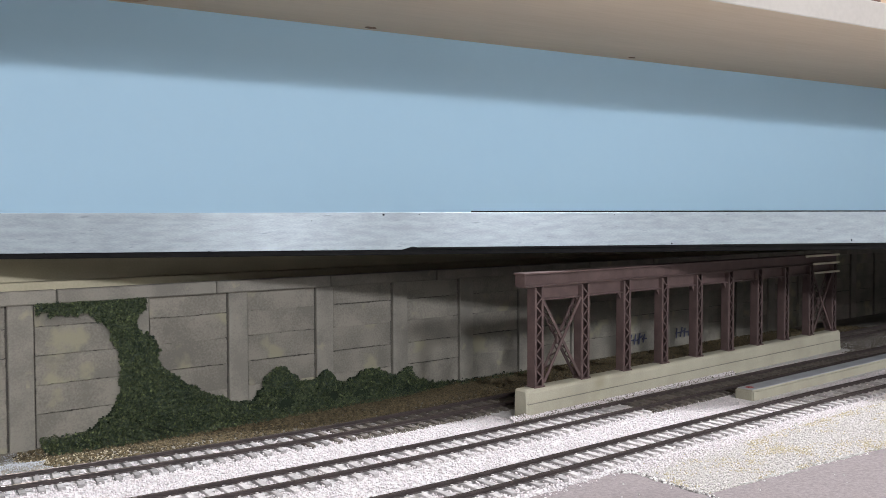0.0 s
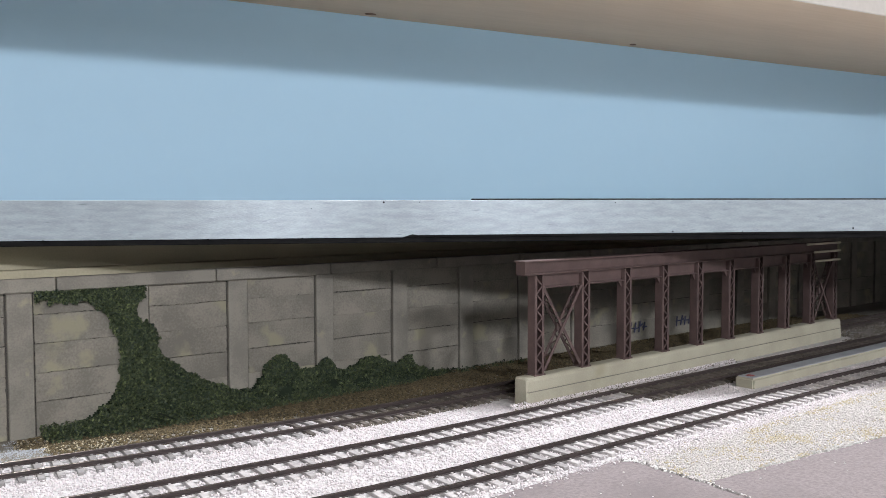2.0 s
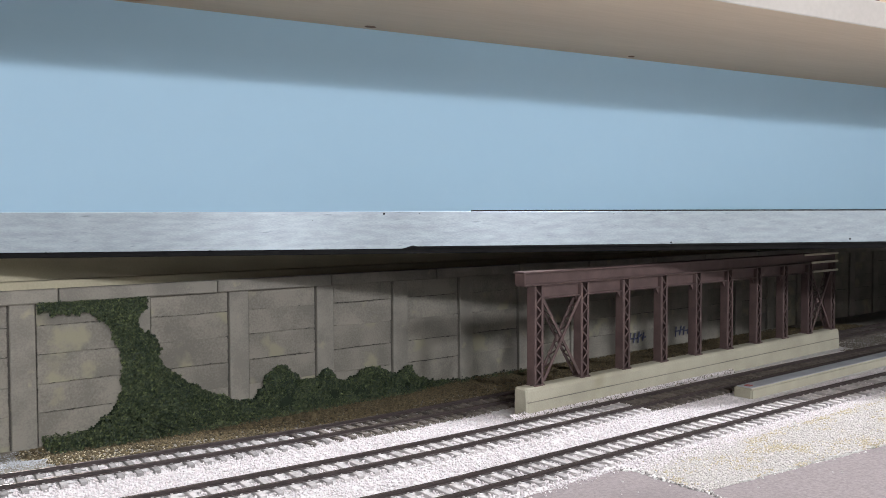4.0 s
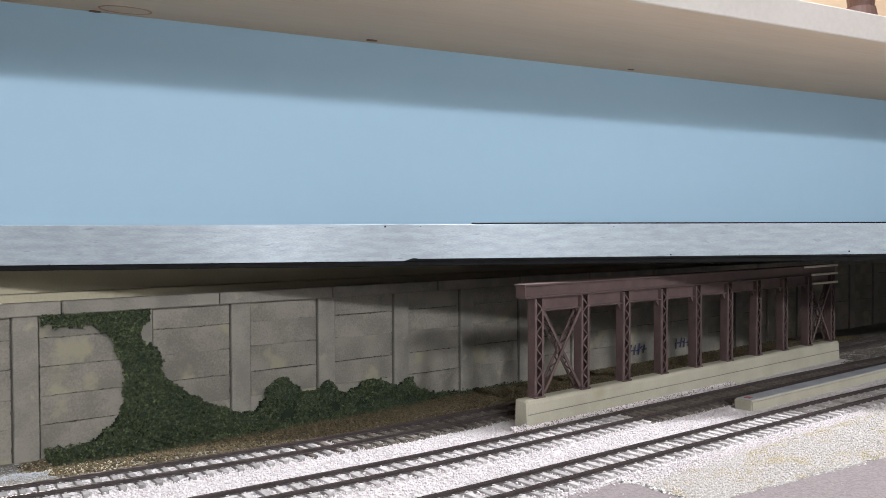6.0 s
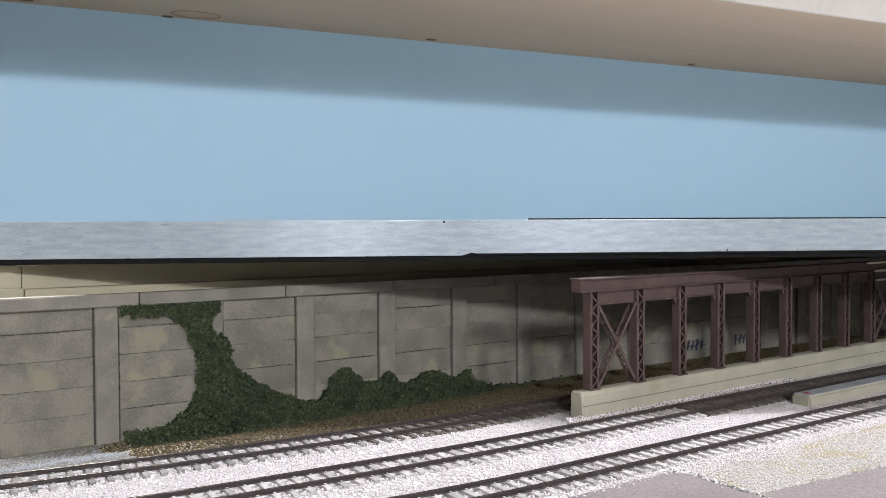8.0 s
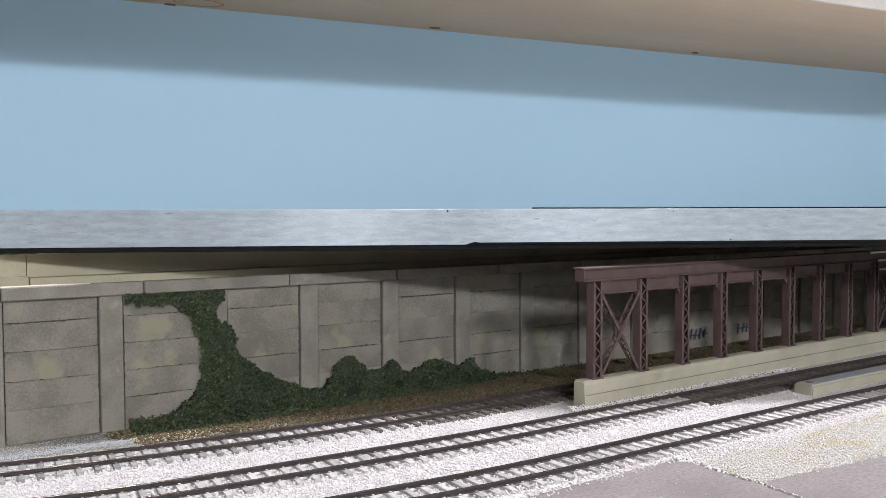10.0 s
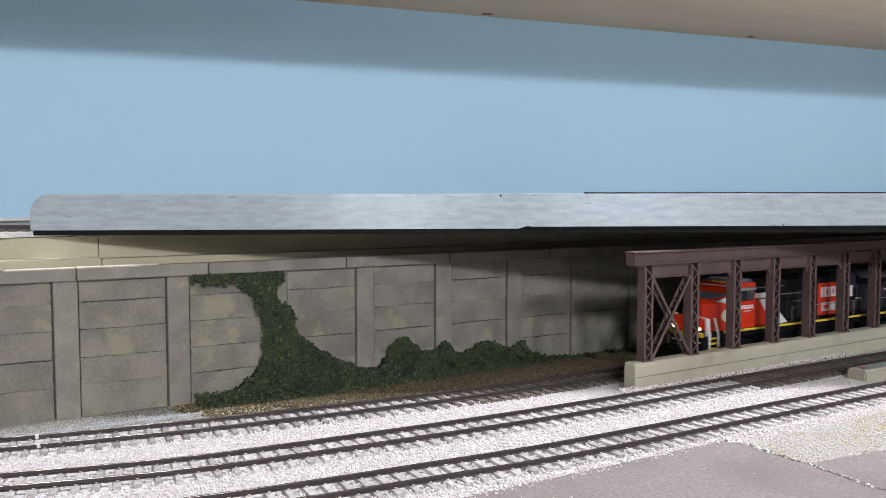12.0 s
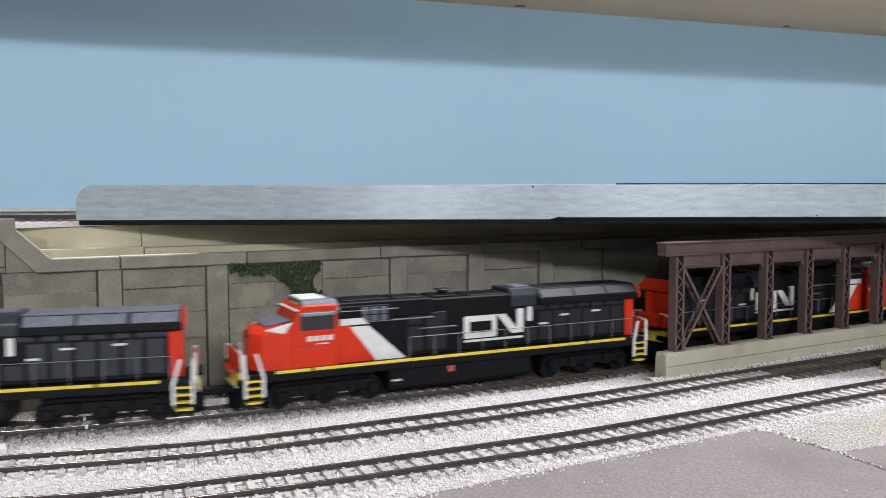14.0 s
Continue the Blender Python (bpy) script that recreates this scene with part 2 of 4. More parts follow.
def add_bar(bm, a, b, w, d, out=(0, 1, 0)):
    """A flat bar from a to b, w wide and d thick, its flat side facing out."""
    a, b, out = Vector(a), Vector(b), Vector(out)
    x = (b - a).normalized()
    y = out.cross(x).normalized()
    m = Matrix((x, y, out.normalized())).transposed().to_4x4()
    m = Matrix.Translation((a + b) / 2) @ m @ Matrix.Diagonal(((b - a).length, w, d, 1))
    bmesh.ops.create_cube(bm, size=1.0, matrix=m)
    return bm


def smooth_line(table):
    """A smooth function through (s, value) pairs."""
    xs, ys = [p[0] for p in table], [p[1] for p in table]
    sl = [(ys[min(i + 1, len(xs) - 1)] - ys[max(i - 1, 0)]) / (xs[min(i + 1, len(xs) - 1)] - xs[max(i - 1, 0)]) for i in range(len(xs))]

    def f(s):
        i = min(max(int(np.searchsorted(xs, s)) - 1, 0), len(xs) - 2)
        h = xs[i + 1] - xs[i]
        u = (s - xs[i]) / h
        if u < 0 or u > 1:
            e = 0 if u < 0 else -1
            return ys[e] + sl[e] * (s - xs[e])
        return ((1 + 2 * u) * (1 - u) ** 2 * ys[i] + u * (1 - u) ** 2 * h * sl[i] + u * u * (3 - 2 * u) * ys[i + 1] + u * u * (u - 1) * h * sl[i + 1])
    return f


TRACK_1 = smooth_line([(-0.42, 0.030), (-0.30, 0.062), (-0.224, 0.0805), (-0.156, 0.0925), (-0.07, 0.102), (0.0, 0.1065), (0.10, 0.1065), (0.30, 0.105), (4.8, 0.105)])
TRACK_2 = smooth_line([(-0.42, 0.060), (-0.30, 0.112), (-0.245, 0.1305), (-0.165, 0.1505), (-0.086, 0.158), (0.023, 0.1635), (0.20, 0.163), (0.38, 0.164), (0.50, 0.168), (1.2, 0.19)])
TRACK_3 = smooth_line([(-0.42, 0.100), (-0.30, 0.162), (-0.229, 0.190), (-0.15, 0.2038), (-0.08, 0.2107), (-0.02, 0.2155), (0.09, 0.2172), (0.27, 0.221), (0.35, 0.224), (1.2, 0.246)])


# ---- the room and the benchwork ----
def room():
    x0, x1, y0, y1, z0 = -3.2, 6.0, -8.6, 5.6, -1.25
    t = 0.1
    for name, a, b, m in (("wall_south", (x0, y0 - t, z0), (x1, y0, ROOM_TOP), ROOM_WALL), ("wall_north", (x0, y1, z0), (x1, y1 + t, ROOM_TOP), ROOM_WALL),
                          ("wall_west", (x0 - t, y0, z0), (x0, y1, ROOM_TOP), ROOM_WALL), ("wall_east", (x1, y0, z0), (x1 + t, y1, ROOM_TOP), ROOM_WALL),
                          ("ceiling", (x0, y0, ROOM_TOP), (x1, y1, ROOM_TOP + t), ROOM_WALL), ("floor", (x0, y0, z0 - t), (x1, y1, z0), ROOM_FLOOR)):
        tagged(part(name, box(a, b), m), "plain painted " + name.split("_")[0] + " of the train room", name.split("_")[0], kind="structure")


def ground_height(s, n):
    """Ground between the tracks lies just under the tie tops and falls to the foot of the retaining wall."""
    if n < 0.075 and s > -0.6:
        u = min(max((0.075 - n) / 0.065, 0), 1)
        return -0.0036 - 0.0094 * u * u * (3 - 2 * u)
    return -0.0036 - 0.0010 * min(max((n - 0.232) / 0.012, 0), 1)


def ground():
    ss = np.concatenate([np.linspace(-1.2, -0.32, 8), np.linspace(-0.30, 0.62, 93), np.linspace(0.66, 4.9, 12)])
    ns = np.concatenate([[-0.30, -0.012], np.linspace(0, 0.30, 41), [0.34, 0.42]])
    verts = [L(s, n, ground_height(s, n) - (0.0022 if TRACK_1(s) - 0.013 < n < 0.36 else 0.0) + 0.0004 * noise.noise((s * 60, n * 60, 0))) for s in ss for n in ns]
    k = len(ns)
    faces = [(i * k + j, i * k + j + 1, (i + 1) * k + j + 1, (i + 1) * k + j) for i in range(len(ss) - 1) for j in range(k - 1)]
    me = mesh_of("ground", verts, faces, GROUND)
    ob = part("ground", me, None)
    ob.matrix_basis = WF
    tagged(ob, "scenicked plywood ground of the model railway", "ground", kind="structure")
    bench = part("benchwork", box(L(-1.2, 0.42, -1.25), L(4.9, -0.30, -0.016)), PLYWOOD)
    bench.matrix_basis = WF
    tagged(bench, "plywood-clad benchwork under the layout", "benchwork", kind="structure")


# ---- retaining wall ----
PITCH, PIL = 0.0597, 0.0125
JOINTS_Z = (-0.016, 0.0045, 0.0195, 0.0350, 0.0500, 0.0622)


def ragged_panel(width, z0, z1, seed):
    """A cast panel with a chipped outline, so that the joints round it open and close."""
    rng = random.Random(seed)

    def chip():
        return rng.uniform(0.00003, 0.00012) + (rng.uniform(0.00012, 0.00045) if rng.random() < 0.13 else 0)

    us = [width * i / 29 for i in range(30)]
    bow = rng.uniform(-0.0004, 0.0004)
    out = [(min(max(u, chip()), width - chip()), z0 + chip() + bow * math.sin(math.pi * u / width)) for u in us]
    out += [(width - chip(), z0 + (z1 - z0) * v / 9) for v in range(1, 9)]
    out += [(min(max(u, chip()), width - chip()), z1 - chip() + bow * math.sin(math.pi * u / width)) for u in us[::-1]]
    out += [(chip(), z0 + (z1 - z0) * v / 9) for v in range(8, 0, -1)]
    k = len(out)
    verts = [(x, 0.0035, z) for x, z in out] + [(x, 0.0015, z) for x, z in out]
    mid = Vector((width / 2, (z0 + z1) / 2))
    verts += [(x + (0.0003 if x < mid.x else -0.0003), 0.0013, z + (0.00022 if z < mid.y else -0.00022)) for x, z in out]
    faces = [(r * k + i, r * k + (i + 1) % k, (r + 1) * k + (i + 1) % k, (r + 1) * k + i) for r in (0, 1) for i in range(k)]
    return mesh_of("panel", verts, faces + [tuple(range(2 * k, 3 * k))], CONCRETE)


def retaining_wall():
    w = thing("wall_retaining", "grey concrete retaining wall with pilasters, horizontal board joints and coping", "retaining wall", kind="structure")
    part("core", box(L(-0.235, -0.0020, -0.02), L(4.9, -0.008, 0.0660)), JOINT, w)
    part("core", box(L(-1.2, -0.0020, -0.02), L(-0.2345, -0.008, 0.0860)), JOINT, w)
    pil = box((-PIL + 0.00015, -0.0003, -0.016), (-0.00015, 0.003, 0.0622), 0.0004)
    pil_me = bpy.data.meshes.new("pilaster")
    pil.to_mesh(pil_me)
    pil.free()
    pil_me.materials.append(CONCRETE_COPING)
    panels = []
    for i, (a, b) in enumerate(zip(JOINTS_Z, JOINTS_Z[1:])):
        panels.append([ragged_panel(PITCH - PIL - 0.0012, a, b, 10 * i + j) for j in range(4)])
    rng = random.Random(3)
    for k in range(-5, 24):
        x = k * PITCH
        if x > -0.235:
            o = part("pilaster", pil_me, None, w)
            o.location = (x, rng.uniform(-2e-4, 2e-4), 0)
        for row in panels:
            if x + PITCH < -0.26:
                continue
            o = part("panel", row[rng.randrange(4)], None, w)
            o.location = (x + 0.0005, rng.uniform(-2.5e-4, 2.5e-4), rng.uniform(-1.5e-4, 1.5e-4))
            o.rotation_euler = (0, radians(rng.uniform(-0.12, 0.12)), 0)
    # coping stones with open joints
    joints = [-0.180, -0.1083, -0.0204, 0.0571, 0.1439, 0.225, 0.305, 0.39, 0.47, 0.56, 0.65, 0.75, 0.86, 1.0, 1.2, 1.4]
    for a, b in zip(joints, joints[1:]):
        part("coping", box(L(a + 0.0003, 0.0022, 0.0620), L(b - 0.0003, -0.0036, 0.0692), 0.0006), CONCRETE_COPING, w)
    # stepped end: the coping turns up a slope to the higher wall
    out = [(-0.1803, 0.0620), (-0.2225, 0.0620), (-0.2390, 0.0795), (-0.2390, 0.0840), (-0.60, 0.0840), (-0.60, 0.0912), (-0.2315, 0.0912), (-0.2315, 0.0850), (-0.2150, 0.0690), (-0.1803, 0.0690)]
    part("coping", prism([(x, z) for x, z in out], 1, -0.0022, 0.0036, 0.0004), CONCRETE_COPING, w, "stepped coping that slopes up to the higher wall")
    # overhead light on the coping painted as thin paler caps
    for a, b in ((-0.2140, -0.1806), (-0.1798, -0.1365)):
        part("coping_top", box(L(a, 0.0016, 0.0687), L(b, -0.0034, 0.0694 if b < -0.15 else 0.0695), 0.0002), LIT_TOP, w, "coping top, overhead light painted in paler")
    part("coping_top", prism([(-0.2152, 0.0688), (-0.2148, 0.0694), (-0.2312, 0.0854), (-0.2316, 0.0848)], 1, -0.0016, 0.0034), LIT_TOP, w, "coping top, overhead light painted in paler")
    part("panel", prism([(-0.2364, 0.0625), (-0.2226, 0.0625), (-0.2364, 0.0774)], 1, 0.0013, 0.0035), CONCRETE, w)
    for a, b in zip((-0.60, -0.54, -0.48, -0.42, -0.36, -0.30), (-0.54, -0.48, -0.42, -0.36, -0.30, -0.2365)):
        for z0, z1 in zip(JOINTS_Z + (0.0655,), JOINTS_Z[1:] + (0.0655, 0.0838)):
            if z1 > 0.0622 or b < -0.27:
                part("panel", box(L(a + 0.0004, -0.0013, z0 + 0.0003), L(b - 0.0004, -0.0035, z1 - 0.0003), 0.0003), CONCRETE, w)


def inner_wall():
    w = thing("wall_abutment", "beige plastered abutment wall behind the retaining wall", "abutment wall", kind="structure")
    part("face", box(L(-0.1612, -0.040, 0.058), L(1.45, -0.050, 0.0842)), BEIGE, w)
    part("face", box(L(-0.60, -0.0405, 0.058), L(-0.1616, -0.050, 0.0842)), BEIGE, w)
    part("ledge", box(L(-0.60, -0.030, 0.058), L(-0.1616, -0.0404, 0.0718), 0.0006), BEIGE, w, "low ledge along the abutment wall")
    # the ledge's lit line, painted as a pale cap
    part("ledge_top", box(L(-0.60, -0.0302, 0.0717), L(-0.1618, -0.0402, 0.0722), 0.0002), LIT_TOP, w, "ledge top with its lit line painted pale")
    part("ledge", box(L(-0.1612, -0.0305, 0.058), L(1.45, -0.0399, 0.0714), 0.0004), BEIGE, w, "low ledge along the abutment wall")
    part("trough_floor", box(L(-0.60, -0.0037, 0.058), L(1.45, -0.030, 0.0664)), BEIGE, w)


# ---- bridge deck, upper level, backdrop and shelf ----
FASCIA = pose(-0.017, 0.469, 0, 0, 0, 11.5)     # x along the fascia, y to the back
F_LEFT, F_RIGHT = -0.283, 1.05


def deck():
    d = thing("bridge_deck", "long flat bridge deck with a silver-blue painted side board", "bridge deck", m=FASCIA, kind="structure")
    r = 0.011
    out = [(F_LEFT, 0.0885), (F_RIGHT, 0.0885), (F_RIGHT, 0.1090), (F_LEFT + r, 0.1090)]
    out += [(F_LEFT + r - r * math.sin(a), 0.1090 - r + r * math.cos(a)) for a in (radians(v) for v in range(15, 91, 15))]
    part("side_board", prism(out, 1, 0.0, 0.006, 0.0002), SILVER, d, "silver-blue painted board with scratches and worn edges")
    part("edge_strip", box((F_LEFT + 0.001, 0.0012, 0.0856), (F_RIGHT, 0.006, 0.0884), 0.0003), DECK_BLACK, d, "black lower edge strip")
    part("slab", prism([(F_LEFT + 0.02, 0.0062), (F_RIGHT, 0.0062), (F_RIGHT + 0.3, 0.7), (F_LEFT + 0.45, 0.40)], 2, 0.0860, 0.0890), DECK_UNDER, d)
    # unseen pale layer, added so light bounces up to backdrop and shelf
    part("deck_top", prism([(F_LEFT + 0.03, 0.0065), (F_RIGHT, 0.0065), (F_RIGHT + 0.29, 0.69), (F_LEFT + 0.45, 0.395)], 2, 0.0893, 0.0900), BALLAST_BED, d, "unseen pale sheet added to bounce light upwards")
    part("top_strip", box((0.035, 0.0064, 0.1070), (F_RIGHT, 0.0078, 0.1099), 0.0003), DECK_BLACK, d, "black strip behind the top edge")
    # bare notch where the paint edge steps up, and small chips
    part("paint_chip", prism([(-0.006, 0.0884), (0.0, 0.0902), (0.003, 0.0897), (0.32, 0.0897), (0.32, 0.0884)], 1, -0.00025, 0.001), DECK_BLACK, d, "dark unpainted strip behind the paint edge")
    rng = random.Random(8)
    for x, z in ((0.119, 0.1074), (-0.016, 0.1078), (0.20, 0.0902), (0.155, 0.0905), (-0.055, 0.1045), (0.004, 0.1079), (0.275, 0.0915), (0.023, 0.0883), (-0.109, 0.0884), (-0.19, 0.0885), (-0.06, 0.0885)):
        r = rng.uniform(0.0002, 0.0005)
        part("paint_chip", box((x - r, -0.0002, z - r), (x + r * 1.3, 0.0006, z + r), 0.0002), DECK_BLACK, d)


def upper_level():
    u = part("upper_ground", prism([(-1.1, -0.02), (F_LEFT - 0.03, -0.02), (F_LEFT + 0.002, 0.008), (F_LEFT + 0.28, 0.20), (F_LEFT + 0.30, 0.33), (-1.1, 0.0)], 2, 0.0846, 0.0872), BALLAST_BED)
    # the upper ground lies on the abutment wall, left of the deck
    u.matrix_basis = FASCIA
    tagged(u, "upper track bed with pale gravel", "ground", kind="structure")


BACK = pose(0, 0.893, 0, 0, 0, 29.0)


def backdrop():
    b = part("backdrop", box((-1.5, 0.0, 0.0872), (2.2, 0.012, 0.293)), BLUE)
    b.matrix_basis = BACK
    tagged(b, "smooth sky-blue painted backdrop panel", "backdrop", kind="structure")
    t = part("trim", box((-1.5, -0.006, 0.0872), (0.2, -0.0003, 0.0905), 0.0006), L_WHITE)
    t.matrix_basis = BACK
    tagged(t, "white strip along the foot of the backdrop", "trim", kind="structure")


def shelf():
    sh = thing("shelf", "plywood upper shelf with a white front edge", "shelf", m=BACK, kind="structure")
    part("board", box((-1.5, -0.2455, 0.293), (2.2, 0.03, 0.3115)), PLYWOOD, sh, "bare pale plywood board with knots")
    part("front_edge", box((-1.5, -0.2480, 0.2928), (2.2, -0.2456, 0.3190), 0.0008), WHITE_TRIM, sh, "white painted front edge")
    panel = part("upper_panel", box((-1.5, -0.02, 0.3115), (2.2, -0.005, 0.62)), PLYWOOD)
    panel.matrix_basis = BACK
    tagged(panel, "plywood panel standing on the upper shelf", "panel", kind="structure")
    bm = bmesh.new()
    bmesh.ops.create_cone(bm, cap_ends=True, segments=20, radius1=0.026, radius2=0.016, depth=0.05, matrix=Matrix.Translation((0, 0, 0.025)))
    bmesh.ops.create_cone(bm, cap_ends=True, segments=20, radius1=0.014, radius2=0.018, depth=0.03, matrix=Matrix.Translation((0, 0, 0.064)))
    foot = part("wooden_stand", bm, WOOD_DARK)
    foot.matrix_basis = BACK @ Matrix.Translation((0.475, -0.150, 0.3115))
    tagged(foot, "dark brown turned wooden stand on the upper shelf", "stand")
    inv = BACK.inverted()
    for x, y, r in ((-0.0705, 0.8405, 0.0042), (0.2219, 1.0011, 0.0032), (-0.2974, 0.7250, 0.0035), (-0.3910, 0.6609, 0.0040)):
        p = inv @ Vector((x, y, 0.293))
        bm = bmesh.new()
        bmesh.ops.create_cone(bm, cap_ends=True, segments=14, radius1=r, radius2=r * 0.8, depth=0.0012,
                              matrix=Matrix.Translation((p.x, p.y, 0.2930)) @ Matrix.Diagonal((1.5, 0.8, 1, 1)))
        part("knot", bm, KNOT, sh, "dark round wood knot")
    p = inv @ Vector((-0.2701, 0.7216, 0.293))
    bm = bmesh.new()
    pts = [(0.021 * math.cos(a), 0.012 * math.sin(a)) for a in (i * math.tau / 28 for i in range(28))]
    for i in range(28):
        a, c = pts[i], pts[(i + 1) % 28]
        add_bar(bm, (p.x + a[0], p.y + a[1], 0.2929), (p.x + c[0], p.y + c[1], 0.2929), 0.0016, 0.0006, (0, 0, 1))
    part("knot", bm, RING, sh, "brown ring of a large knot")


# ---- track ----
def track_points(f, s0, s1, step):
    """Points and headings along a track, at equal arc lengths."""
    out, s = [], s0
    while s < s1:
        d = (f(s + 1e-4) - f(s - 1e-4)) / 2e-4
        out.append((s, f(s), math.atan(d)))
        s += step / math.hypot(1, d)
    return out


def sweep(points, offset, profile):
    """A closed profile of (across, up) points drawn along a track at an offset from its centre line."""
    verts, faces, k = [], [], len(profile)
    for s, n, a in points:
        for u, z in profile:
            o = offset + u
            verts.append(L(s - o * math.sin(a), n + o * math.cos(a), z))
    for i in range(len(points) - 1):
        for j in range(k):
            a, b = i * k + j, i * k + (j + 1) % k
            faces.append((a, b, b + k, a + k))
    faces += [tuple(range(k)), tuple(range((len(points) - 1) * k, len(points) * k))[::-1]]
    return verts, faces


RAIL_PROFILE = [(-0.00095, -0.0021), (0.00095, -0.0021), (0.00095, -0.0018), (0.00025, -0.0016), (0.00025, -0.0008), (0.00045, -0.0006), (0.00045, -0.00012),
                (-0.00045, -0.00012), (-0.00045, -0.0006), (-0.00025, -0.0008), (-0.00025, -0.0016), (-0.00095, -0.0018)]
HEAD_PROFILE = [(-0.00042, -0.00012), (0.00042, -0.00012), (0.00038, 0.0), (-0.00038, 0.0)]
TIE_STEP = 0.0073


def tie_mesh(material, seed):
    rng = random.Random(seed)
    bm = box((-0.0014, -0.0148, -0.0046), (0.0014, 0.0148, -0.00215), 0.0002)
    for u in (-0.00825, 0.00825):
        for side in (-0.0014, 0.0014):
            add_box(bm, (-0.0005, u + side - 0.0004, -0.0022), (0.0005, u + side + 0.0004, -0.0016))
    for v in bm.verts:
        v.co += Vector((rng.uniform(-1, 1), rng.uniform(-2, 2), 0)) * 1e-4
    me = bpy.data.meshes.new("tie")
    bm.to_mesh(me)
    bm.free()
    me.materials.append(material)
    return me


def track(f, s0, s1, material, label, p0=-0.33, p1=0.60, m=None, pale_until=-9.0, pale_material=TIE):
    t = thing("track", label, "railway track", "lower tracks", m=m)
    fine = track_points(f, s0, s1, 0.01)
    for o in (-0.00825, 0.00825):
        r = part("rail", mesh_of("rail", *sweep(fine, o, RAIL_PROFILE), RAIL), None, t)
        part("railhead", mesh_of("railhead", *sweep(fine, o, HEAD_PROFILE), RAILHEAD), None, r, "worn steel rail head")
    kinds = [tie_mesh(material, i) for i in range(4)]
    pale = [tie_mesh(pale_material, i) for i in range(4)]
    rng = random.Random(5)
    rest_v, rest_f = [], []
    for s, n, a in track_points(f, s0, s1, TIE_STEP):
        turn = -a + rng.gauss(0, 0.012)
        if p0 < s < p1:
            o = part("tie", (pale if s < pale_until + rng.uniform(-0.008, 0.008) else kinds)[rng.randrange(4)], None, t)
            o.location, o.rotation_euler = L(s, n, 0), (0, 0, turn)
        else:
            base = len(rest_v)
            for x in (-0.0013, 0.0013):
                for y in (-0.0148, 0.0148):
                    for z in (-0.0046, -0.00215):
                        q = Matrix.Rotation(turn, 3, "Z") @ Vector((x, y, z))
                        rest_v.append(q + L(s, n, 0))
            rest_f += [tuple(base + i for i in q) for q in ((0, 1, 3, 2), (4, 6, 7, 5), (0, 4, 5, 1), (2, 3, 7, 6), (0, 2, 6, 4), (1, 5, 7, 3))]
    if rest_v:
        tagged(part("ties_beyond", mesh_of("ties_beyond", rest_v, rest_f, material), None, t), kind="stuff")
    return t


def joiner(parent, s, side):
    n = TRACK_1(s) + side * 0.00825
    part("rail_joiner", box(L(s - 0.0007, n - 0.0008, -0.0021), L(s + 0.0007, n + 0.0008, 0.0002), 0.0002), L_WHITE, parent, "white insulating rail joiner")


def tracks():
    # past pale_until both tracks get darker ties, the deck's shadow painted in
    first = track(TRACK_1, -0.7, 4.8, TIE_DARK, "weathered model railway track along the retaining wall", pale_until=-0.02)
    joiner(first, -0.2095, 1)
    joiner(first, -0.2085, -1)
    track(TRACK_2, -0.7, 1.2, TIE_DARK, "model railway track with brown rails beside the steel trestle", pale_until=0.15, pale_material=TIE_PALE)
    track(TRACK_3, -0.7, 1.2, TIE_PALE, "model railway track with brown rails beside the road")
    # the upper track comes off the deck, behind the side board
    up = FASCIA @ pose(0, 0, 0.0905, 0, 0, 0)
    t = track(lambda s: -0.030 - 0.0 * s, -0.95, 0.9, TIE_DARK, "upper-level model railway track running onto the bridge deck", -0.42, -0.20, up)
    t["group"] = "upper track"


# ---- loose pieces: gravel, ground foam ----
def grains(name, label, centres, sizes, material, category="gravel"):
    """Many small angular stones in one mesh."""
    rng = np.random.default_rng(len(centres))
    k = len(centres)
    base = np.array([(1, 0, 0), (-1, 0, 0), (0, 1, 0), (0, -1, 0), (0, 0, 1), (0, 0, -1)], float)
    tri = np.array([(0, 2, 4), (2, 1, 4), (1, 3, 4), (3, 0, 4), (2, 0, 5), (1, 2, 5), (3, 1, 5), (0, 3, 5)])
    pts = base[None] * rng.uniform(0.65, 1.35, (k, 6, 1)) + rng.uniform(-0.3, 0.3, (k, 6, 3))
    a, b = rng.uniform(0, math.tau, k), rng.uniform(-0.9, 0.9, k)
    ca, sa, cb, sb = np.cos(a), np.sin(a), np.cos(b), np.sin(b)
    x, y, z = pts[..., 0], pts[..., 1], pts[..., 2]
    y, z = y * cb[:, None] - z * sb[:, None], y * sb[:, None] + z * cb[:, None]
    x, y = x * ca[:, None] - y * sa[:, None], x * sa[:, None] + y * ca[:, None]
    pts = np.stack([x, y, z * 0.8], -1) * sizes[:, None, None] + centres[:, None, :]
    faces = (tri[None] + 6 * np.arange(k)[:, None, None]).reshape(-1, 3)
    me = bpy.data.meshes.new(name)
    me.vertices.add(6 * k)
    me.vertices.foreach_set("co", pts.reshape(-1))
    me.loops.add(24 * k)
    me.loops.foreach_set("vertex_index", faces.reshape(-1).astype(np.int32))
    me.polygons.add(8 * k)
    me.polygons.foreach_set("loop_start", (3 * np.arange(8 * k)).astype(np.int32))
    me.update(calc_edges=True)
    me.validate()
    me.materials.append(material)
    ob = part(name, me, None)
    ob.matrix_basis = WF
    return tagged(ob, label, category, kind="stuff")


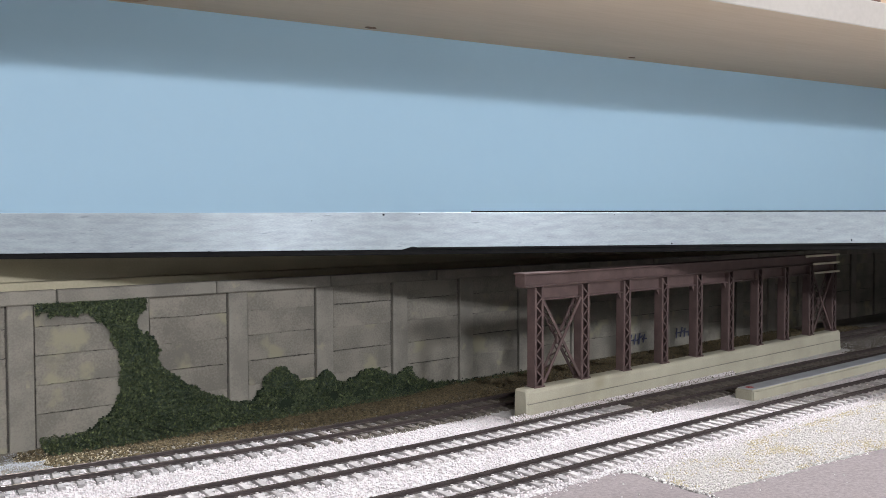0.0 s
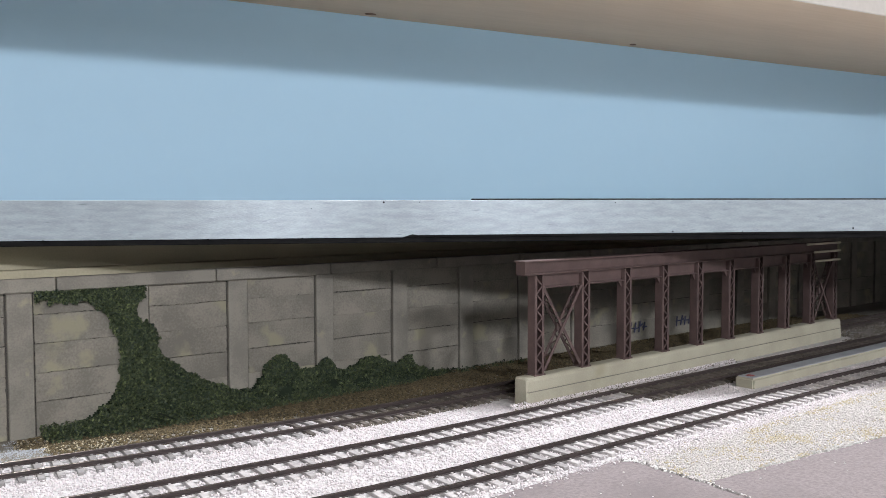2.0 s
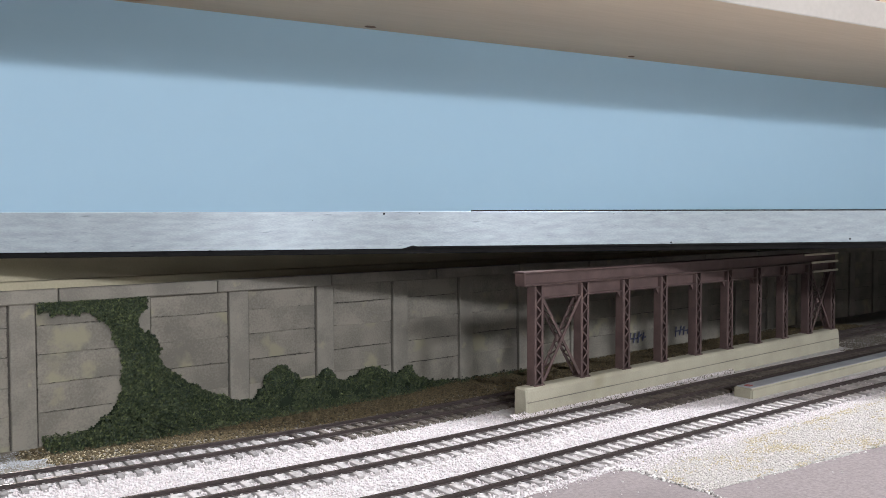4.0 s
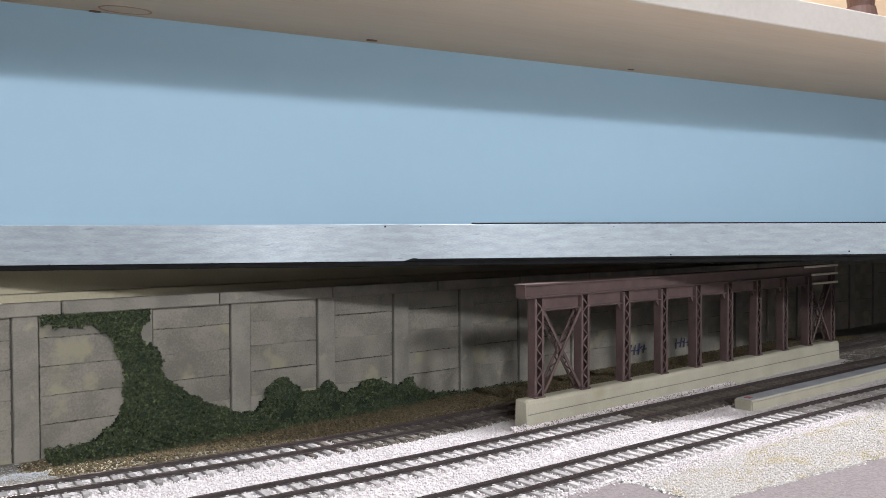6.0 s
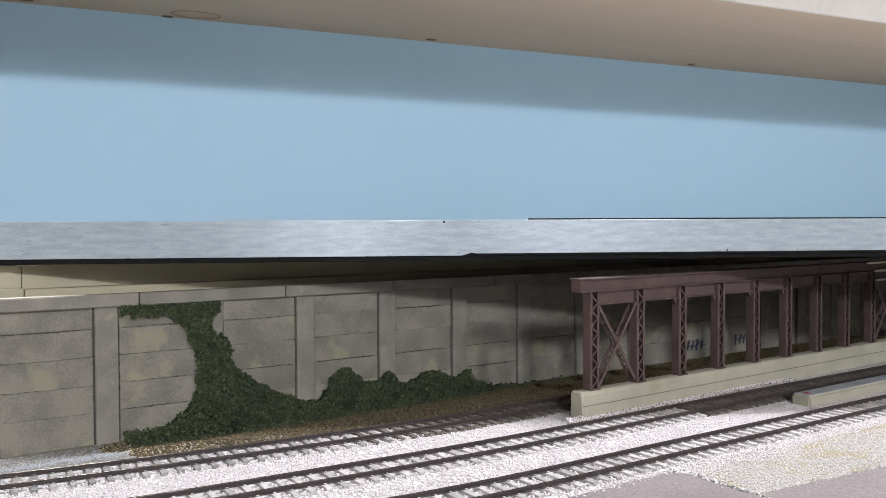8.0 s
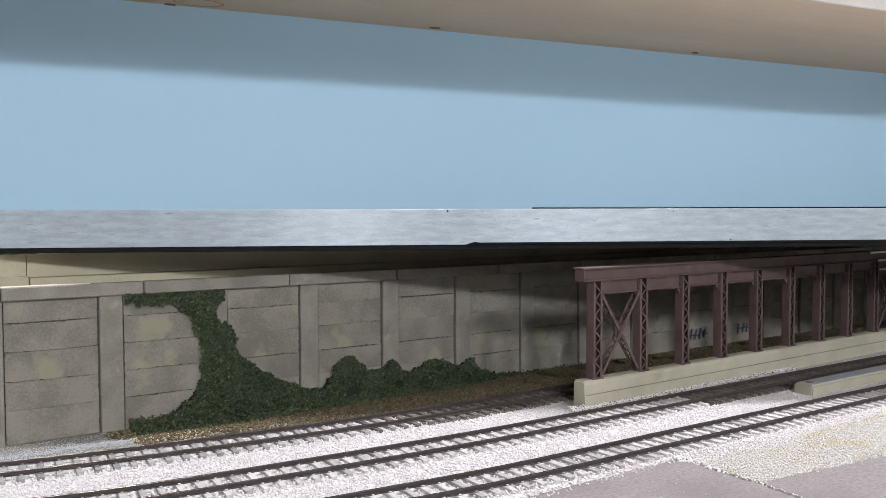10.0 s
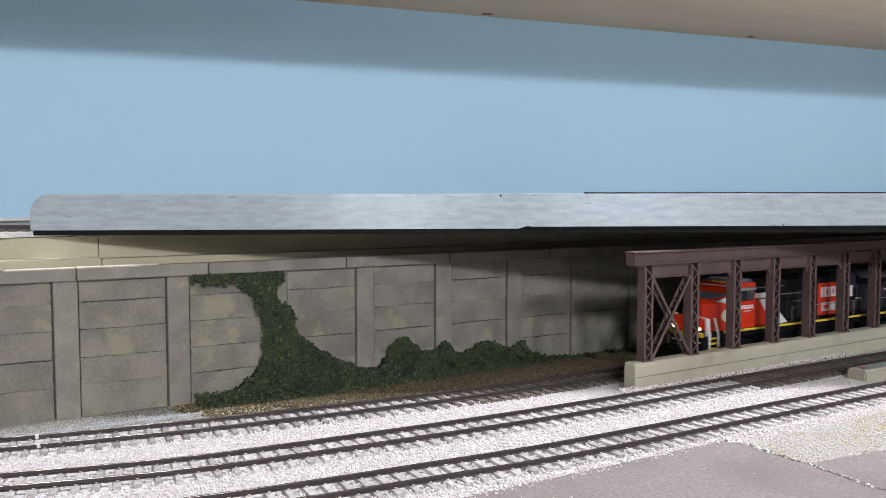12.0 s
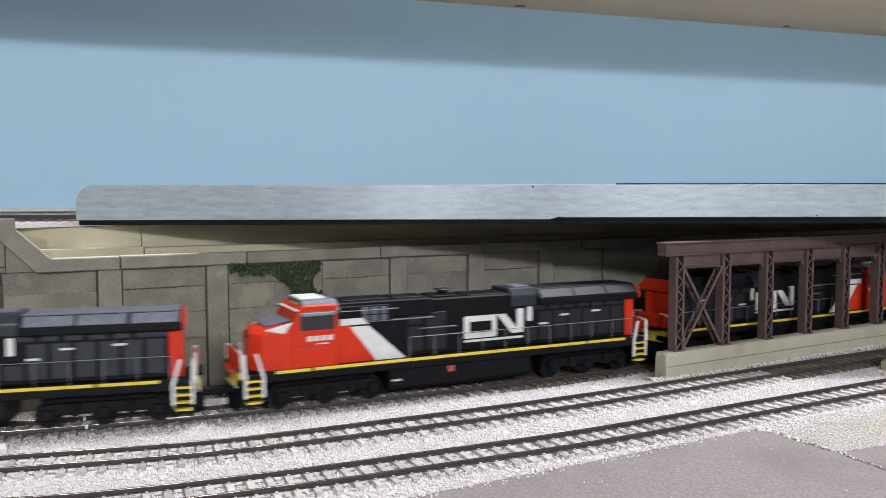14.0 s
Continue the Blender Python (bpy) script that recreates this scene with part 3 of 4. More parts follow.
def clear_of_track(s, n):
    """False on rails and on most of each tie top."""
    for f, s0 in ((TRACK_1, -0.7), (TRACK_2, -0.7), (TRACK_3, -0.7)):
        dn = n - f(s)
        if abs(dn) < 0.0105 and abs(abs(dn) - 0.00825) < 0.0018:
            return False
    return True


def near_track(s, n):
    return min((abs(n - f(s)), i) for i, f in enumerate((TRACK_1, TRACK_2, TRACK_3)))


class TieMap:
    """Whether a place lies on a tie."""

    def __init__(self):
        self.rows = [np.array([p[0] for p in track_points(f, -0.7, 0.75, TIE_STEP)]) for f in (TRACK_1, TRACK_2, TRACK_3)]

    def on(self, i, s):
        r = self.rows[i]
        j = min(max(int(np.searchsorted(r, s)), 1), len(r) - 1)
        return min(abs(r[j] - s), abs(r[j - 1] - s)) < 0.0017


def scatter():
    rng = random.Random(11)
    ties = TieMap()
    white, dark, grey, soil, straw, verge = [], [], [], [], [], []
    for _ in range(230000):
        s, n = rng.uniform(-0.33, 0.62), rng.uniform(0.003, 0.30)
        if rng.random() < max(0, (s - 0.35)) * 2.0:
            continue
        if not clear_of_track(s, n):
            continue
        d, i = near_track(s, n)
        if d < 0.0150 and ties.on(i, s) and rng.random() < 0.90:
            continue
        if 0.086 < s < 0.47 and 0.120 < n < 0.143:
            continue
        if s > 0.228 and 0.180 < n < 0.200:
            continue
        z = ground_height(s, n) + rng.uniform(-0.0002, 0.0004)
        inside = d < 0.0150
        wob = 0.006 * noise.noise((s * 35, n * 35, 3))
        t1 = TRACK_1(s)
        edge_road = 0.2365 + 0.003 * noise.noise((s * 50, 2, 0))
        if n < t1 - 0.012 + wob * 0.5:
            if s < -0.128 + wob * 2:
                grey.append((s, n, z))
            elif s < -0.065 and rng.random() < 0.6 * min(1, (-0.065 - s) / 0.04):
                straw.append((s, n, z))
            else:
                soil.append((s, n, z))
                if rng.random() < 0.6:
                    soil.append((s + rng.uniform(-0.001, 0.001), n, z + 0.0004))
        elif n < t1 + 0.0165 + wob * 0.4 and s > 0.0 + 0.02 * noise.noise((s * 30, n * 60, 9)):
            # dark stones paint the deck's shadow into the track beds
            dark.append((s, n, z))
        elif abs(n - TRACK_2(s)) < 0.0155 and s > 0.165 + wob * 3:
            dark.append((s, n, z - 0.0003))
        elif n > edge_road and s < 0.0605:
            if n < edge_road + 0.006 and rng.random() < 0.35 * (1 - (n - edge_road) / 0.006):
                white.append((s, n, -0.0030))
            continue
        elif n > 0.2785 + (s - 0.073) * 0.119 + wob * 0.2:
            continue
        elif s > 0.44 + wob * 3 and n < 0.150:
            dark.append((s, n, z))
        else:
            white.append((s, n, z if not inside else z + 0.0003))

    for _ in range(60000):
        s, n = rng.uniform(0.05, 0.50), rng.uniform(0.234, 0.318)
        if s < 0.0605 or n > 0.2785 + (s - 0.073) * 0.119 or rng.random() < max(0, s - 0.3) * 2:
            continue
        tan = 0.12 + 1.1 * noise.noise((s * 30, n * 60, 7)) + 0.8 * noise.noise((s * 90, n * 140, 2)) if n > 0.243 else 0.03
        (straw if rng.random() < tan else verge if rng.random() < (n - 0.232) * 60 else white).append((s, n, -0.0041 + rng.uniform(-0.0002, 0.0003)))
    for _ in range(7000):
        u = abs(rng.gauss(0, 1))
        s = rng.uniform(0.082, 0.30)
        n = 0.1418 - (s - 0.1) * 0.027 + 0.0022 * u
        if n < TRACK_2(s) - 0.0145:
            (white if rng.random() < 0.75 else dark).append((s, n, -0.0008 - 0.0011 * u))
    # second pass thickens the dark stones of the painted deck shadow
    for _ in range(30000):
        s = rng.uniform(0.0, 0.62)
        f = TRACK_1 if rng.random() < 0.5 else TRACK_2
        n = f(s) + rng.uniform(-0.0158, 0.0160)
        if (f is TRACK_2 and s < 0.165 + 0.02 * noise.noise((s * 40, n * 40, 1))) or not clear_of_track(s, n) or ties.on(0 if f is TRACK_1 else 1, s):
            continue
        if 0.120 < n < 0.143 and s > 0.086:
            continue
        dark.append((s, n, -0.0031))

    def lay(name, label, pts, lo, hi, m, category="gravel"):
        c = np.array([(p[0], -p[1], p[2]) for p in pts])
        sz = np.array([rng.uniform(lo, hi) for _ in pts])
        grains(name, label, c, sz, m, category)

    lay("ballast", "white crushed stone ballast round the tracks", white, 0.00038, 0.00070, BALLAST, "ballast")
    lay("verge_gravel", "grey-tan gravel between track and road", verge, 0.0003, 0.00065, VERGE)
    lay("dark_ballast", "dusty ballast with the deck's shadow painted in dark", dark, 0.0004, 0.0007, DARK_GRAVEL, "ballast")
    lay("grey_gravel", "blue-grey fine gravel at the foot of the wall", grey, 0.0002, 0.0004, GREY_GRAVEL)
    lay("ground_foam", "brown dry ground cover between wall and track", soil, 0.00045, 0.00095, SOIL, "ground cover")
    lay("straw_gravel", "straw-coloured gravel patch beside the road", straw, 0.0003, 0.00062, STRAW)


def ballast_bed():
    """The bed under the loose stones."""
    ss = np.linspace(-0.7, 1.2, 96)
    verts, faces = [], []
    for s in ss:
        for n, z in ((TRACK_1(s) - 0.015, -0.0042), (TRACK_1(s) - 0.011, -0.0037), (0.2325, -0.0037), (0.2375, -0.0050)):
            verts.append(L(s, max(n, 0.01), z + 0.0))
    for i in range(len(ss) - 1):
        for j in range(3):
            faces.append((i * 4 + j, i * 4 + j + 1, i * 4 + j + 5, i * 4 + j + 4))
    ob = part("track_bed", mesh_of("track_bed", verts, faces, BALLAST_BED), None)
    ob.matrix_basis = WF
    tagged(ob, "pale glued stone bed under the tracks", "track bed", kind="structure")
    ss = np.linspace(0.045, 1.1, 60)
    verts = [L(s, n, -0.0043 + 0.0003 * noise.noise((s * 90, n * 90, 0))) for s in ss for n in np.linspace(0.2372, 0.345, 9)]
    faces = [(i * 9 + j, i * 9 + j + 1, i * 9 + j + 10, i * 9 + j + 9) for i in range(len(ss) - 1) for j in range(8)]
    ob = part("gravel_verge", mesh_of("gravel_verge", verts, faces, STRAW_BED), None)
    ob.matrix_basis = WF
    tagged(ob, "straw-coloured gravel verge between track and road", "verge", kind="structure")


def road():
    r = thing("road", "purple-grey rough road surface beside the tracks", "road", kind="structure")
    rng = random.Random(21)
    edge = [(-0.7 + 0.004 * i, 0.2370 + 0.0016 * noise.noise((i * 0.31, 0, 5))) for i in range(190)]
    edge = [p for p in edge if p[0] < 0.0585] + [(0.0605, 0.2405), (0.0608, 0.246), (0.0592, 0.254), (0.0598, 0.262), (0.0584, 0.272), (0.0600, 0.2785), (0.066, 0.2790), (0.074, 0.2798)]
    edge += [(0.080 + 0.008 * i, 0.2805 + 0.00095 * i + 0.0012 * noise.noise((i * 0.6, 3, 5))) for i in range(100)]
    edge += [(0.9, 0.41), (-0.7, 0.41)]
    bm = bmesh.new()
    lo, hi = [bm.verts.new(L(s, n, -0.008)) for s, n in edge], [bm.verts.new(L(s, n, -0.0032)) for s, n in edge]
    bm.faces.new(hi)
    for i in range(len(edge)):
        j = (i + 1) % len(edge)
        bm.faces.new((lo[i], lo[j], hi[j], hi[i]))
    bmesh.ops.recalc_face_normals(bm, faces=bm.faces[:])
    part("surface", bm, ROAD, r)
    # crumbling lip along the free edge
    bm = bmesh.new()
    lip = [(0.057, 0.2385), (0.0605, 0.2405), (0.0608, 0.246), (0.0592, 0.254), (0.0598, 0.262), (0.0584, 0.272), (0.0600, 0.2785), (0.0580, 0.285), (0.0572, 0.294), (0.0555, 0.303), (0.0560, 0.313), (0.054, 0.33), (0.052, 0.36), (0.05, 0.40)]
    for (s0, n0), (s1, n1) in zip(lip, lip[1:]):
        for u in (i / 7 for i in range(7)):
            s, n = s0 + u * (s1 - s0), n0 + u * (n1 - n0)
            q = Matrix.Translation(L(s + rng.uniform(-4e-4, 4e-4), n + rng.uniform(-4e-4, 4e-4), -0.0031)) @ pose(0, 0, 0, rng.uniform(0, 40), rng.uniform(0, 40), rng.uniform(0, 180))
            bmesh.ops.create_cube(bm, size=1.0, matrix=q @ Matrix.Diagonal((rng.uniform(0.001, 0.002), rng.uniform(0.0006, 0.0013), 0.0008, 1)))
    part("broken_edge", bm, CRUST, r, "broken seam between the road slabs")
    bm = bmesh.new()
    for i in range(420):
        k = rng.uniform(0, 55)
        s, n = 0.080 + 0.008 * k, 0.2805 + 0.00095 * k - 0.0012 + rng.gauss(0, 0.0011)
        q = Matrix.Translation(L(s, n, -0.0034)) @ pose(0, 0, 0, rng.uniform(0, 40), rng.uniform(0, 40), rng.uniform(0, 180))
        bmesh.ops.create_cube(bm, size=1.0, matrix=q @ Matrix.Diagonal((rng.uniform(0.0006, 0.0022), rng.uniform(0.0004, 0.0010), 0.0006, 1)))
    for (s0, n0), (s1, n1) in zip(lip, lip[1:]):
        for k in range(9):
            u = rng.random()
            big = rng.uniform(0.6, 1.6) if n0 < 0.262 else rng.uniform(0.3, 0.9)
            q = Matrix.Translation(L(s0 + u * (s1 - s0) + rng.gauss(0, 5e-4), n0 + u * (n1 - n0) + rng.gauss(0, 5e-4), -0.0030)) @ pose(0, 0, 0, rng.uniform(-20, 20), rng.uniform(-20, 20), rng.uniform(0, 180))
            bmesh.ops.create_cube(bm, size=1.0, matrix=q @ Matrix.Diagonal((0.0018 * big, 0.0009 * big, 0.0006, 1)))
    for i in range(160):
        s, n = rng.uniform(-0.2, 0.2), rng.uniform(0.245, 0.36)
        bmesh.ops.create_cube(bm, size=rng.uniform(0.0003, 0.0007), matrix=Matrix.Translation(L(s, n, -0.0032)) @ pose(0, 0, 0, 20, 30, rng.uniform(0, 180)))
    tagged(part("grit", bm, CHIPS, r, "white chips along the road edge"), kind="stuff")


# ---- planting ----
def leaves(name, label, spots, material, core=None):
    """Clumps of small folded leaves at (s, n, z, size)."""
    rng = np.random.default_rng(4)
    verts, faces = [], []
    for s, n, z, size in spots:
        c = np.array((s, -n, z))
        d = rng.normal(size=3) + np.array((0, -0.9, 0.5))
        d /= np.linalg.norm(d)
        side = np.cross(d, rng.normal(size=3))
        side /= np.linalg.norm(side)
        up = np.cross(side, d)
        base = len(verts)
        verts += [c - side * size, c - up * size * 0.55 + d * size * 0.25, c + side * size, c + up * size * 0.55 + d * size * 0.25]
        faces += [(base, base + 1, base + 3), (base + 1, base + 2, base + 3)]
    return mesh_of(name, verts, faces, material)


IVY_COLUMN = [(0.0622, -0.0800, -0.0618), (0.056, -0.0850, -0.0650), (0.050, -0.0855, -0.0670), (0.044, -0.0820, -0.0640), (0.037, -0.0785, -0.0565), (0.030, -0.0775, -0.0550), (0.022, -0.0765, -0.0530),
              (0.014, -0.0770, -0.0415), (0.007, -0.0785, -0.0330), (0.0, -0.0850, -0.0160), (-0.006, -0.0930, -0.002), (-0.010, -0.1080, 0.008), (-0.013, -0.1180, 0.010)]
IVY_TOP = [(-0.1160, 0.0570), (-0.108, 0.0555), (-0.100, 0.0545), (-0.094, 0.0560), (-0.086, 0.0505), (-0.078, 0.055), (-0.060, 0.055)]
BUSH_TOP = smooth_line([(-0.016, -0.0035), (0.0, -0.004), (0.006, 0.003), (0.012, 0.0095), (0.019, 0.0150), (0.026, 0.0115), (0.034, 0.0045), (0.042, 0.004), (0.048, 0.0065), (0.054, 0.0085), (0.061, 0.0015),
                        (0.068, 0.0005), (0.080, 0.0045), (0.090, 0.0060), (0.098, 0.002), (0.105, -0.001), (0.112, 0.0005), (0.118, 0.0015), (0.124, -0.004), (0.134, -0.0085), (0.150, -0.0105), (0.23, -0.0115)])


def ivy():
    rng = random.Random(17)
    spots, cells = [], set()
    for _ in range(190000):
        s, z = rng.uniform(-0.122, 0.24), rng.uniform(-0.0135, 0.0625)
        left = np.interp(-z, [-r[0] for r in IVY_COLUMN], [r[1] for r in IVY_COLUMN])
        right = np.interp(-z, [-r[0] for r in IVY_COLUMN], [r[2] for r in IVY_COLUMN])
        wob = 0.0024 * noise.noise((s * 160, z * 160, 1)) + 0.0022 * noise.noise((s * 480, z * 480, 2))
        inside = left + wob < s < right + wob
        if not inside and -0.119 < s < -0.062:
            low = np.interp(s, [p[0] for p in IVY_TOP], [p[1] for p in IVY_TOP])
            inside = z > low + wob
        if not inside and s > -0.018:
            inside = z < BUSH_TOP(s) + wob and (s < 0.15 or rng.random() < 0.35)
        if not inside:
            continue
        cells.add((round(s / 0.001), round(z / 0.001)))
        # the mat is thin on the wall and bulges out towards the ground
        out = 0.0016 + 0.010 * max(0, (0.012 - z) / 0.025) ** 1.2 + (0.002 if -0.07 < s < -0.03 and z < 0.03 else 0)
        bulge = 0.6 + 0.5 * noise.noise((s * 90, z * 90, 5))
        n = rng.uniform(0.25, 1.0) ** 0.5 * out * 1.6 * bulge + 0.0006
        spots.append((s, n, max(z, ground_height(s, n) + 0.0003), rng.uniform(0.0005, 0.00115)))
    # runners over the ground in front
    for _ in range(17000):
        s = rng.uniform(-0.118, 0.13)
        reach = np.interp(s, [-0.118, -0.09, -0.06, -0.02, 0.02, 0.06, 0.10, 0.13], [0.020, 0.034, 0.042, 0.036, 0.028, 0.022, 0.018, 0.010])
        n = abs(rng.gauss(0, 0.5)) * reach
        n = min(n, reach * 1.2) + 0.001
        z = ground_height(s, n) + rng.uniform(0, 0.006) * max(0.12, 1 - n / reach)
        spots.append((s, n, z + 0.0004, rng.uniform(0.0005, 0.00115)))
    t = thing("ivy", "dark green ivy climbing the concrete wall and spreading at its foot", "ivy")
    tagged(part("leaves", leaves("leaves", "", spots, IVY), None, t), kind="stuff")
    # dark backing close to the wall, painted as shade between the leaves
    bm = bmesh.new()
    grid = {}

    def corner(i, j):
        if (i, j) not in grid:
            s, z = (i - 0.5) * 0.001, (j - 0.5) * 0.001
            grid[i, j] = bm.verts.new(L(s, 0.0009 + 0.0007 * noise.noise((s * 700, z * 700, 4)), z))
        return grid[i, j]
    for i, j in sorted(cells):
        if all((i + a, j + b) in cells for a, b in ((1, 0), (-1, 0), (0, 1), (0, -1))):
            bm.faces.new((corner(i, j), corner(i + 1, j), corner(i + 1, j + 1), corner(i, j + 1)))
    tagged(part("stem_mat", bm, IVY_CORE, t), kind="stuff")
    # stems, then a dark sheet painted as shade under the leaves
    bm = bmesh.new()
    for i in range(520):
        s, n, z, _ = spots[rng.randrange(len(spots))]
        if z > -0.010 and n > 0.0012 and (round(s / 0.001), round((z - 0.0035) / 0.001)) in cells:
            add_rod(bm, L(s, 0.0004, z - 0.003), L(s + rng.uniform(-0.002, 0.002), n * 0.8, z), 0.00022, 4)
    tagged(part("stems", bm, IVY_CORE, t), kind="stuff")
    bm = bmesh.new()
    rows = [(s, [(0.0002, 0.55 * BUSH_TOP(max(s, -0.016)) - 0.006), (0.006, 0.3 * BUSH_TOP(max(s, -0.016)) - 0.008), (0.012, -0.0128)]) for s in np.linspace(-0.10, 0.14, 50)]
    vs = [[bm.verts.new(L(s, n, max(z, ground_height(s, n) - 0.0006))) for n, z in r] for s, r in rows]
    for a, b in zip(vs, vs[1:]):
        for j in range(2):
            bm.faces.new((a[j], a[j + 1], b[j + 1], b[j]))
    part("leaf_litter", bm, IVY_CORE, t, "dark sheet painted as shade under the ivy")


# ---- steel trestle on its concrete footing ----
# x along the trestle from the first column's front corner, y to the back, z up
TR = WF @ Matrix.Translation(L(0.1022, 0.1406, 0)) @ Matrix.Rotation(radians(1.54), 4, "Z")
BAY, COLS = 0.0392, 10
COL_W, COL_D = 0.0072, 0.0057
Z_FOOT, Z_COL, Z_BEAM, Z_TOP = 0.0122, 0.0672, 0.0684, 0.0750


def column(parent):
    c = part("column", box((0.0002, COL_D - 0.0007, Z_FOOT), (COL_W - 0.0002, COL_D, Z_COL)), STEEL, parent)
    for x in (0.0, COL_W - 0.0007):
        part("side_plate", box((x, 0.0003, Z_FOOT), (x + 0.0007, COL_D - 0.0003, Z_COL), 0.0001), STEEL, c)
    for x in (0.0, COL_W - 0.0016):
        part("flange", box((x, -0.0003, Z_FOOT), (x + 0.0016, 0.0003, Z_COL), 0.0001), STEEL, c)
    part("foot_plate", box((-0.0008, -0.0009, Z_FOOT - 0.0006), (COL_W + 0.0008, COL_D + 0.0006, Z_FOOT + 0.0005), 0.0002), STEEL, c)
    bm = bmesh.new()
    add_bar(bm, (0.0012, 0.0001, 0), (COL_W - 0.0012, 0.0001, 0.0044), 0.0008, 0.0004, (0, -1, 0))
    me_a = bpy.data.meshes.new("lacing_bar")
    bm.to_mesh(me_a)
    bm.free()
    bm = bmesh.new()
    add_bar(bm, (COL_W - 0.0012, 0.0002, 0), (0.0012, 0.0002, 0.0044), 0.0008, 0.0004, (0, -1, 0))
    me_b = bpy.data.meshes.new("lacing_bar")
    bm.to_mesh(me_b)
    bm.free()
    me_a.materials.append(STEEL), me_b.materials.append(STEEL)
    z, i = Z_FOOT + 0.001, 0
    while z + 0.0044 < Z_COL:
        o = part("lacing_bar", me_a if i % 2 == 0 else me_b, None, c)
        o.location = (0, 0, z)
        z, i = z + 0.0044, i + 1
    return c


def brace(parent, x0, x1):
    """Two crossing diagonals of one bay, each a front and a back plate with lacing between them."""
    y = 0.0022
    z0, z1 = Z_FOOT + 0.002, 0.0600
    for za, zb, shift in ((z0, z1, 0.0), (z1, z0, 0.0006)):
        near, far = 0.0001 + shift, 0.0044 + shift
        bm = bmesh.new()
        add_bar(bm, (x0, near, za), (x1, near, zb), 0.0018, 0.0005, (0, -1, 0))
        d = part("brace", bm, STEEL, parent, "laced diagonal brace")
        bm = bmesh.new()
        add_bar(bm, (x0, far, za), (x1, far, zb), 0.0018, 0.0005, (0, -1, 0))
        part("back_plate", bm, STEEL, d)
        k = 14
        for i in range(k):
            a, b = i / k, (i + 1) / k
            ya, yb = (near, far) if i % 2 else (far, near)
            bm = bmesh.new()
            add_bar(bm, (x0 + (x1 - x0) * a, ya, za + (zb - za) * a), (x0 + (x1 - x0) * b, yb, za + (zb - za) * b), 0.0007, 0.0005, (-(zb - za), 0, x1 - x0))
            part("lacing_bar", bm, STEEL, d)
    part("gusset_plate", box(((x0 + x1) / 2 - 0.0024, y - 0.0002, (z0 + z1) / 2 - 0.0024), ((x0 + x1) / 2 + 0.0024, y + 0.0018, (z0 + z1) / 2 + 0.0024), 0.0003), STEEL, parent)


def trestle():
    t = thing("steel_trestle", "brown-red steel trestle with laced columns on a concrete footing", "trestle", m=TR)
    first = column(t)
    for k in range(1, COLS):
        c = copy_thing(first, Matrix.Translation((k * BAY, 0, 0)))
        c.parent = t
    x0, x1 = -0.0085, (COLS - 1) * BAY + COL_W + 0.002
    # upper beam: web with flanges and stiffeners
    b = part("top_beam", box((x0, 0.0012, Z_BEAM), (x1, 0.0022, Z_TOP)), STEEL, t)
    part("flange", box((x0 - 0.001, -0.0016, Z_TOP - 0.0002), (x1, 0.0068, Z_TOP + 0.0008), 0.0002), STEEL, b)
    part("flange", box((x0, -0.0012, Z_BEAM - 0.0006), (x1, 0.0064, Z_BEAM + 0.0002), 0.0002), STEEL, b)
    part("end_plate", box((x0 - 0.0004, -0.0012, Z_BEAM), (x0 + 0.0004, 0.006, Z_TOP)), STEEL, b)
    for k in range(COLS - 1):
        a, c = k * BAY + COL_W, (k + 1) * BAY
        w = part("strut_beam", box((a, 0.0024, 0.0606), (c, 0.0032, 0.0676)), STEEL, t)
        part("flange", box((a, 0.0004, 0.0600), (c, 0.0052, 0.0607), 0.0001), STEEL, w)
        part("flange", box((a, 0.0006, 0.0671), (c, 0.0050, 0.0677), 0.0001), STEEL, w)
        for x, d in ((a, 0.0032), (c, -0.0032)):
            part("knee_bracket", prism([(x, 0.0600), (x + d, 0.0600), (x, 0.0560)], 1, 0.0020, 0.0030), STEEL, w)
    brace(t, COL_W + 0.0004, BAY - 0.0004)
    brace(t, (COLS - 2) * BAY + COL_W + 0.0004, (COLS - 1) * BAY - 0.0004)
    # highlights on the last bay's flanges, added as pale bars
    for z, x in ((0.0742, -0.010), (0.0677, 0.002), (0.0605, 0.004)):
        part("end_rung", box(((COLS - 2) * BAY + x, -0.0026, z), ((COLS - 1) * BAY + COL_W, -0.0014, z + 0.0017), 0.0003), LIT_TOP, t, "pale bar painted as a glint on the beam flanges")

    f = thing("concrete_footing", "long cream-painted concrete footing wall under the steel trestle", "footing", m=TR)
    out = [(-0.0035, -0.006), (0.0082, -0.006), (0.0077, 0.0108), (0.0068, Z_FOOT), (-0.0012, Z_FOOT), (-0.0024, 0.0112)]
    part("body", prism(out, 0, -0.0085, (COLS - 1) * BAY + 0.0105, 0.0012), FOOTING, f)
    part("form_line", box((-0.008, -0.00335, 0.0042), ((COLS - 1) * BAY + 0.0100, -0.0020, 0.0046)), CONCRETE, f, "thin raised form line")

    i = thing("low_platform", "low cream concrete platform between two tracks", "platform")
    bm = box(L(0.2300, 0.1960, -0.006), L(0.95, 0.1835, 0.0024), 0.0010)
    part("body", bm, FOOTING, i)
    part("top", box(L(0.2312, 0.1948, 0.0020), L(0.949, 0.1847, 0.0028), 0.0003), GREY_TOP, i, "blue-grey platform top")
    part("stain", box(L(0.2345, 0.1915, 0.0024), L(0.2385, 0.1875, 0.0031), 0.0001), L_PINK, i, "rust-red mark on the platform end")


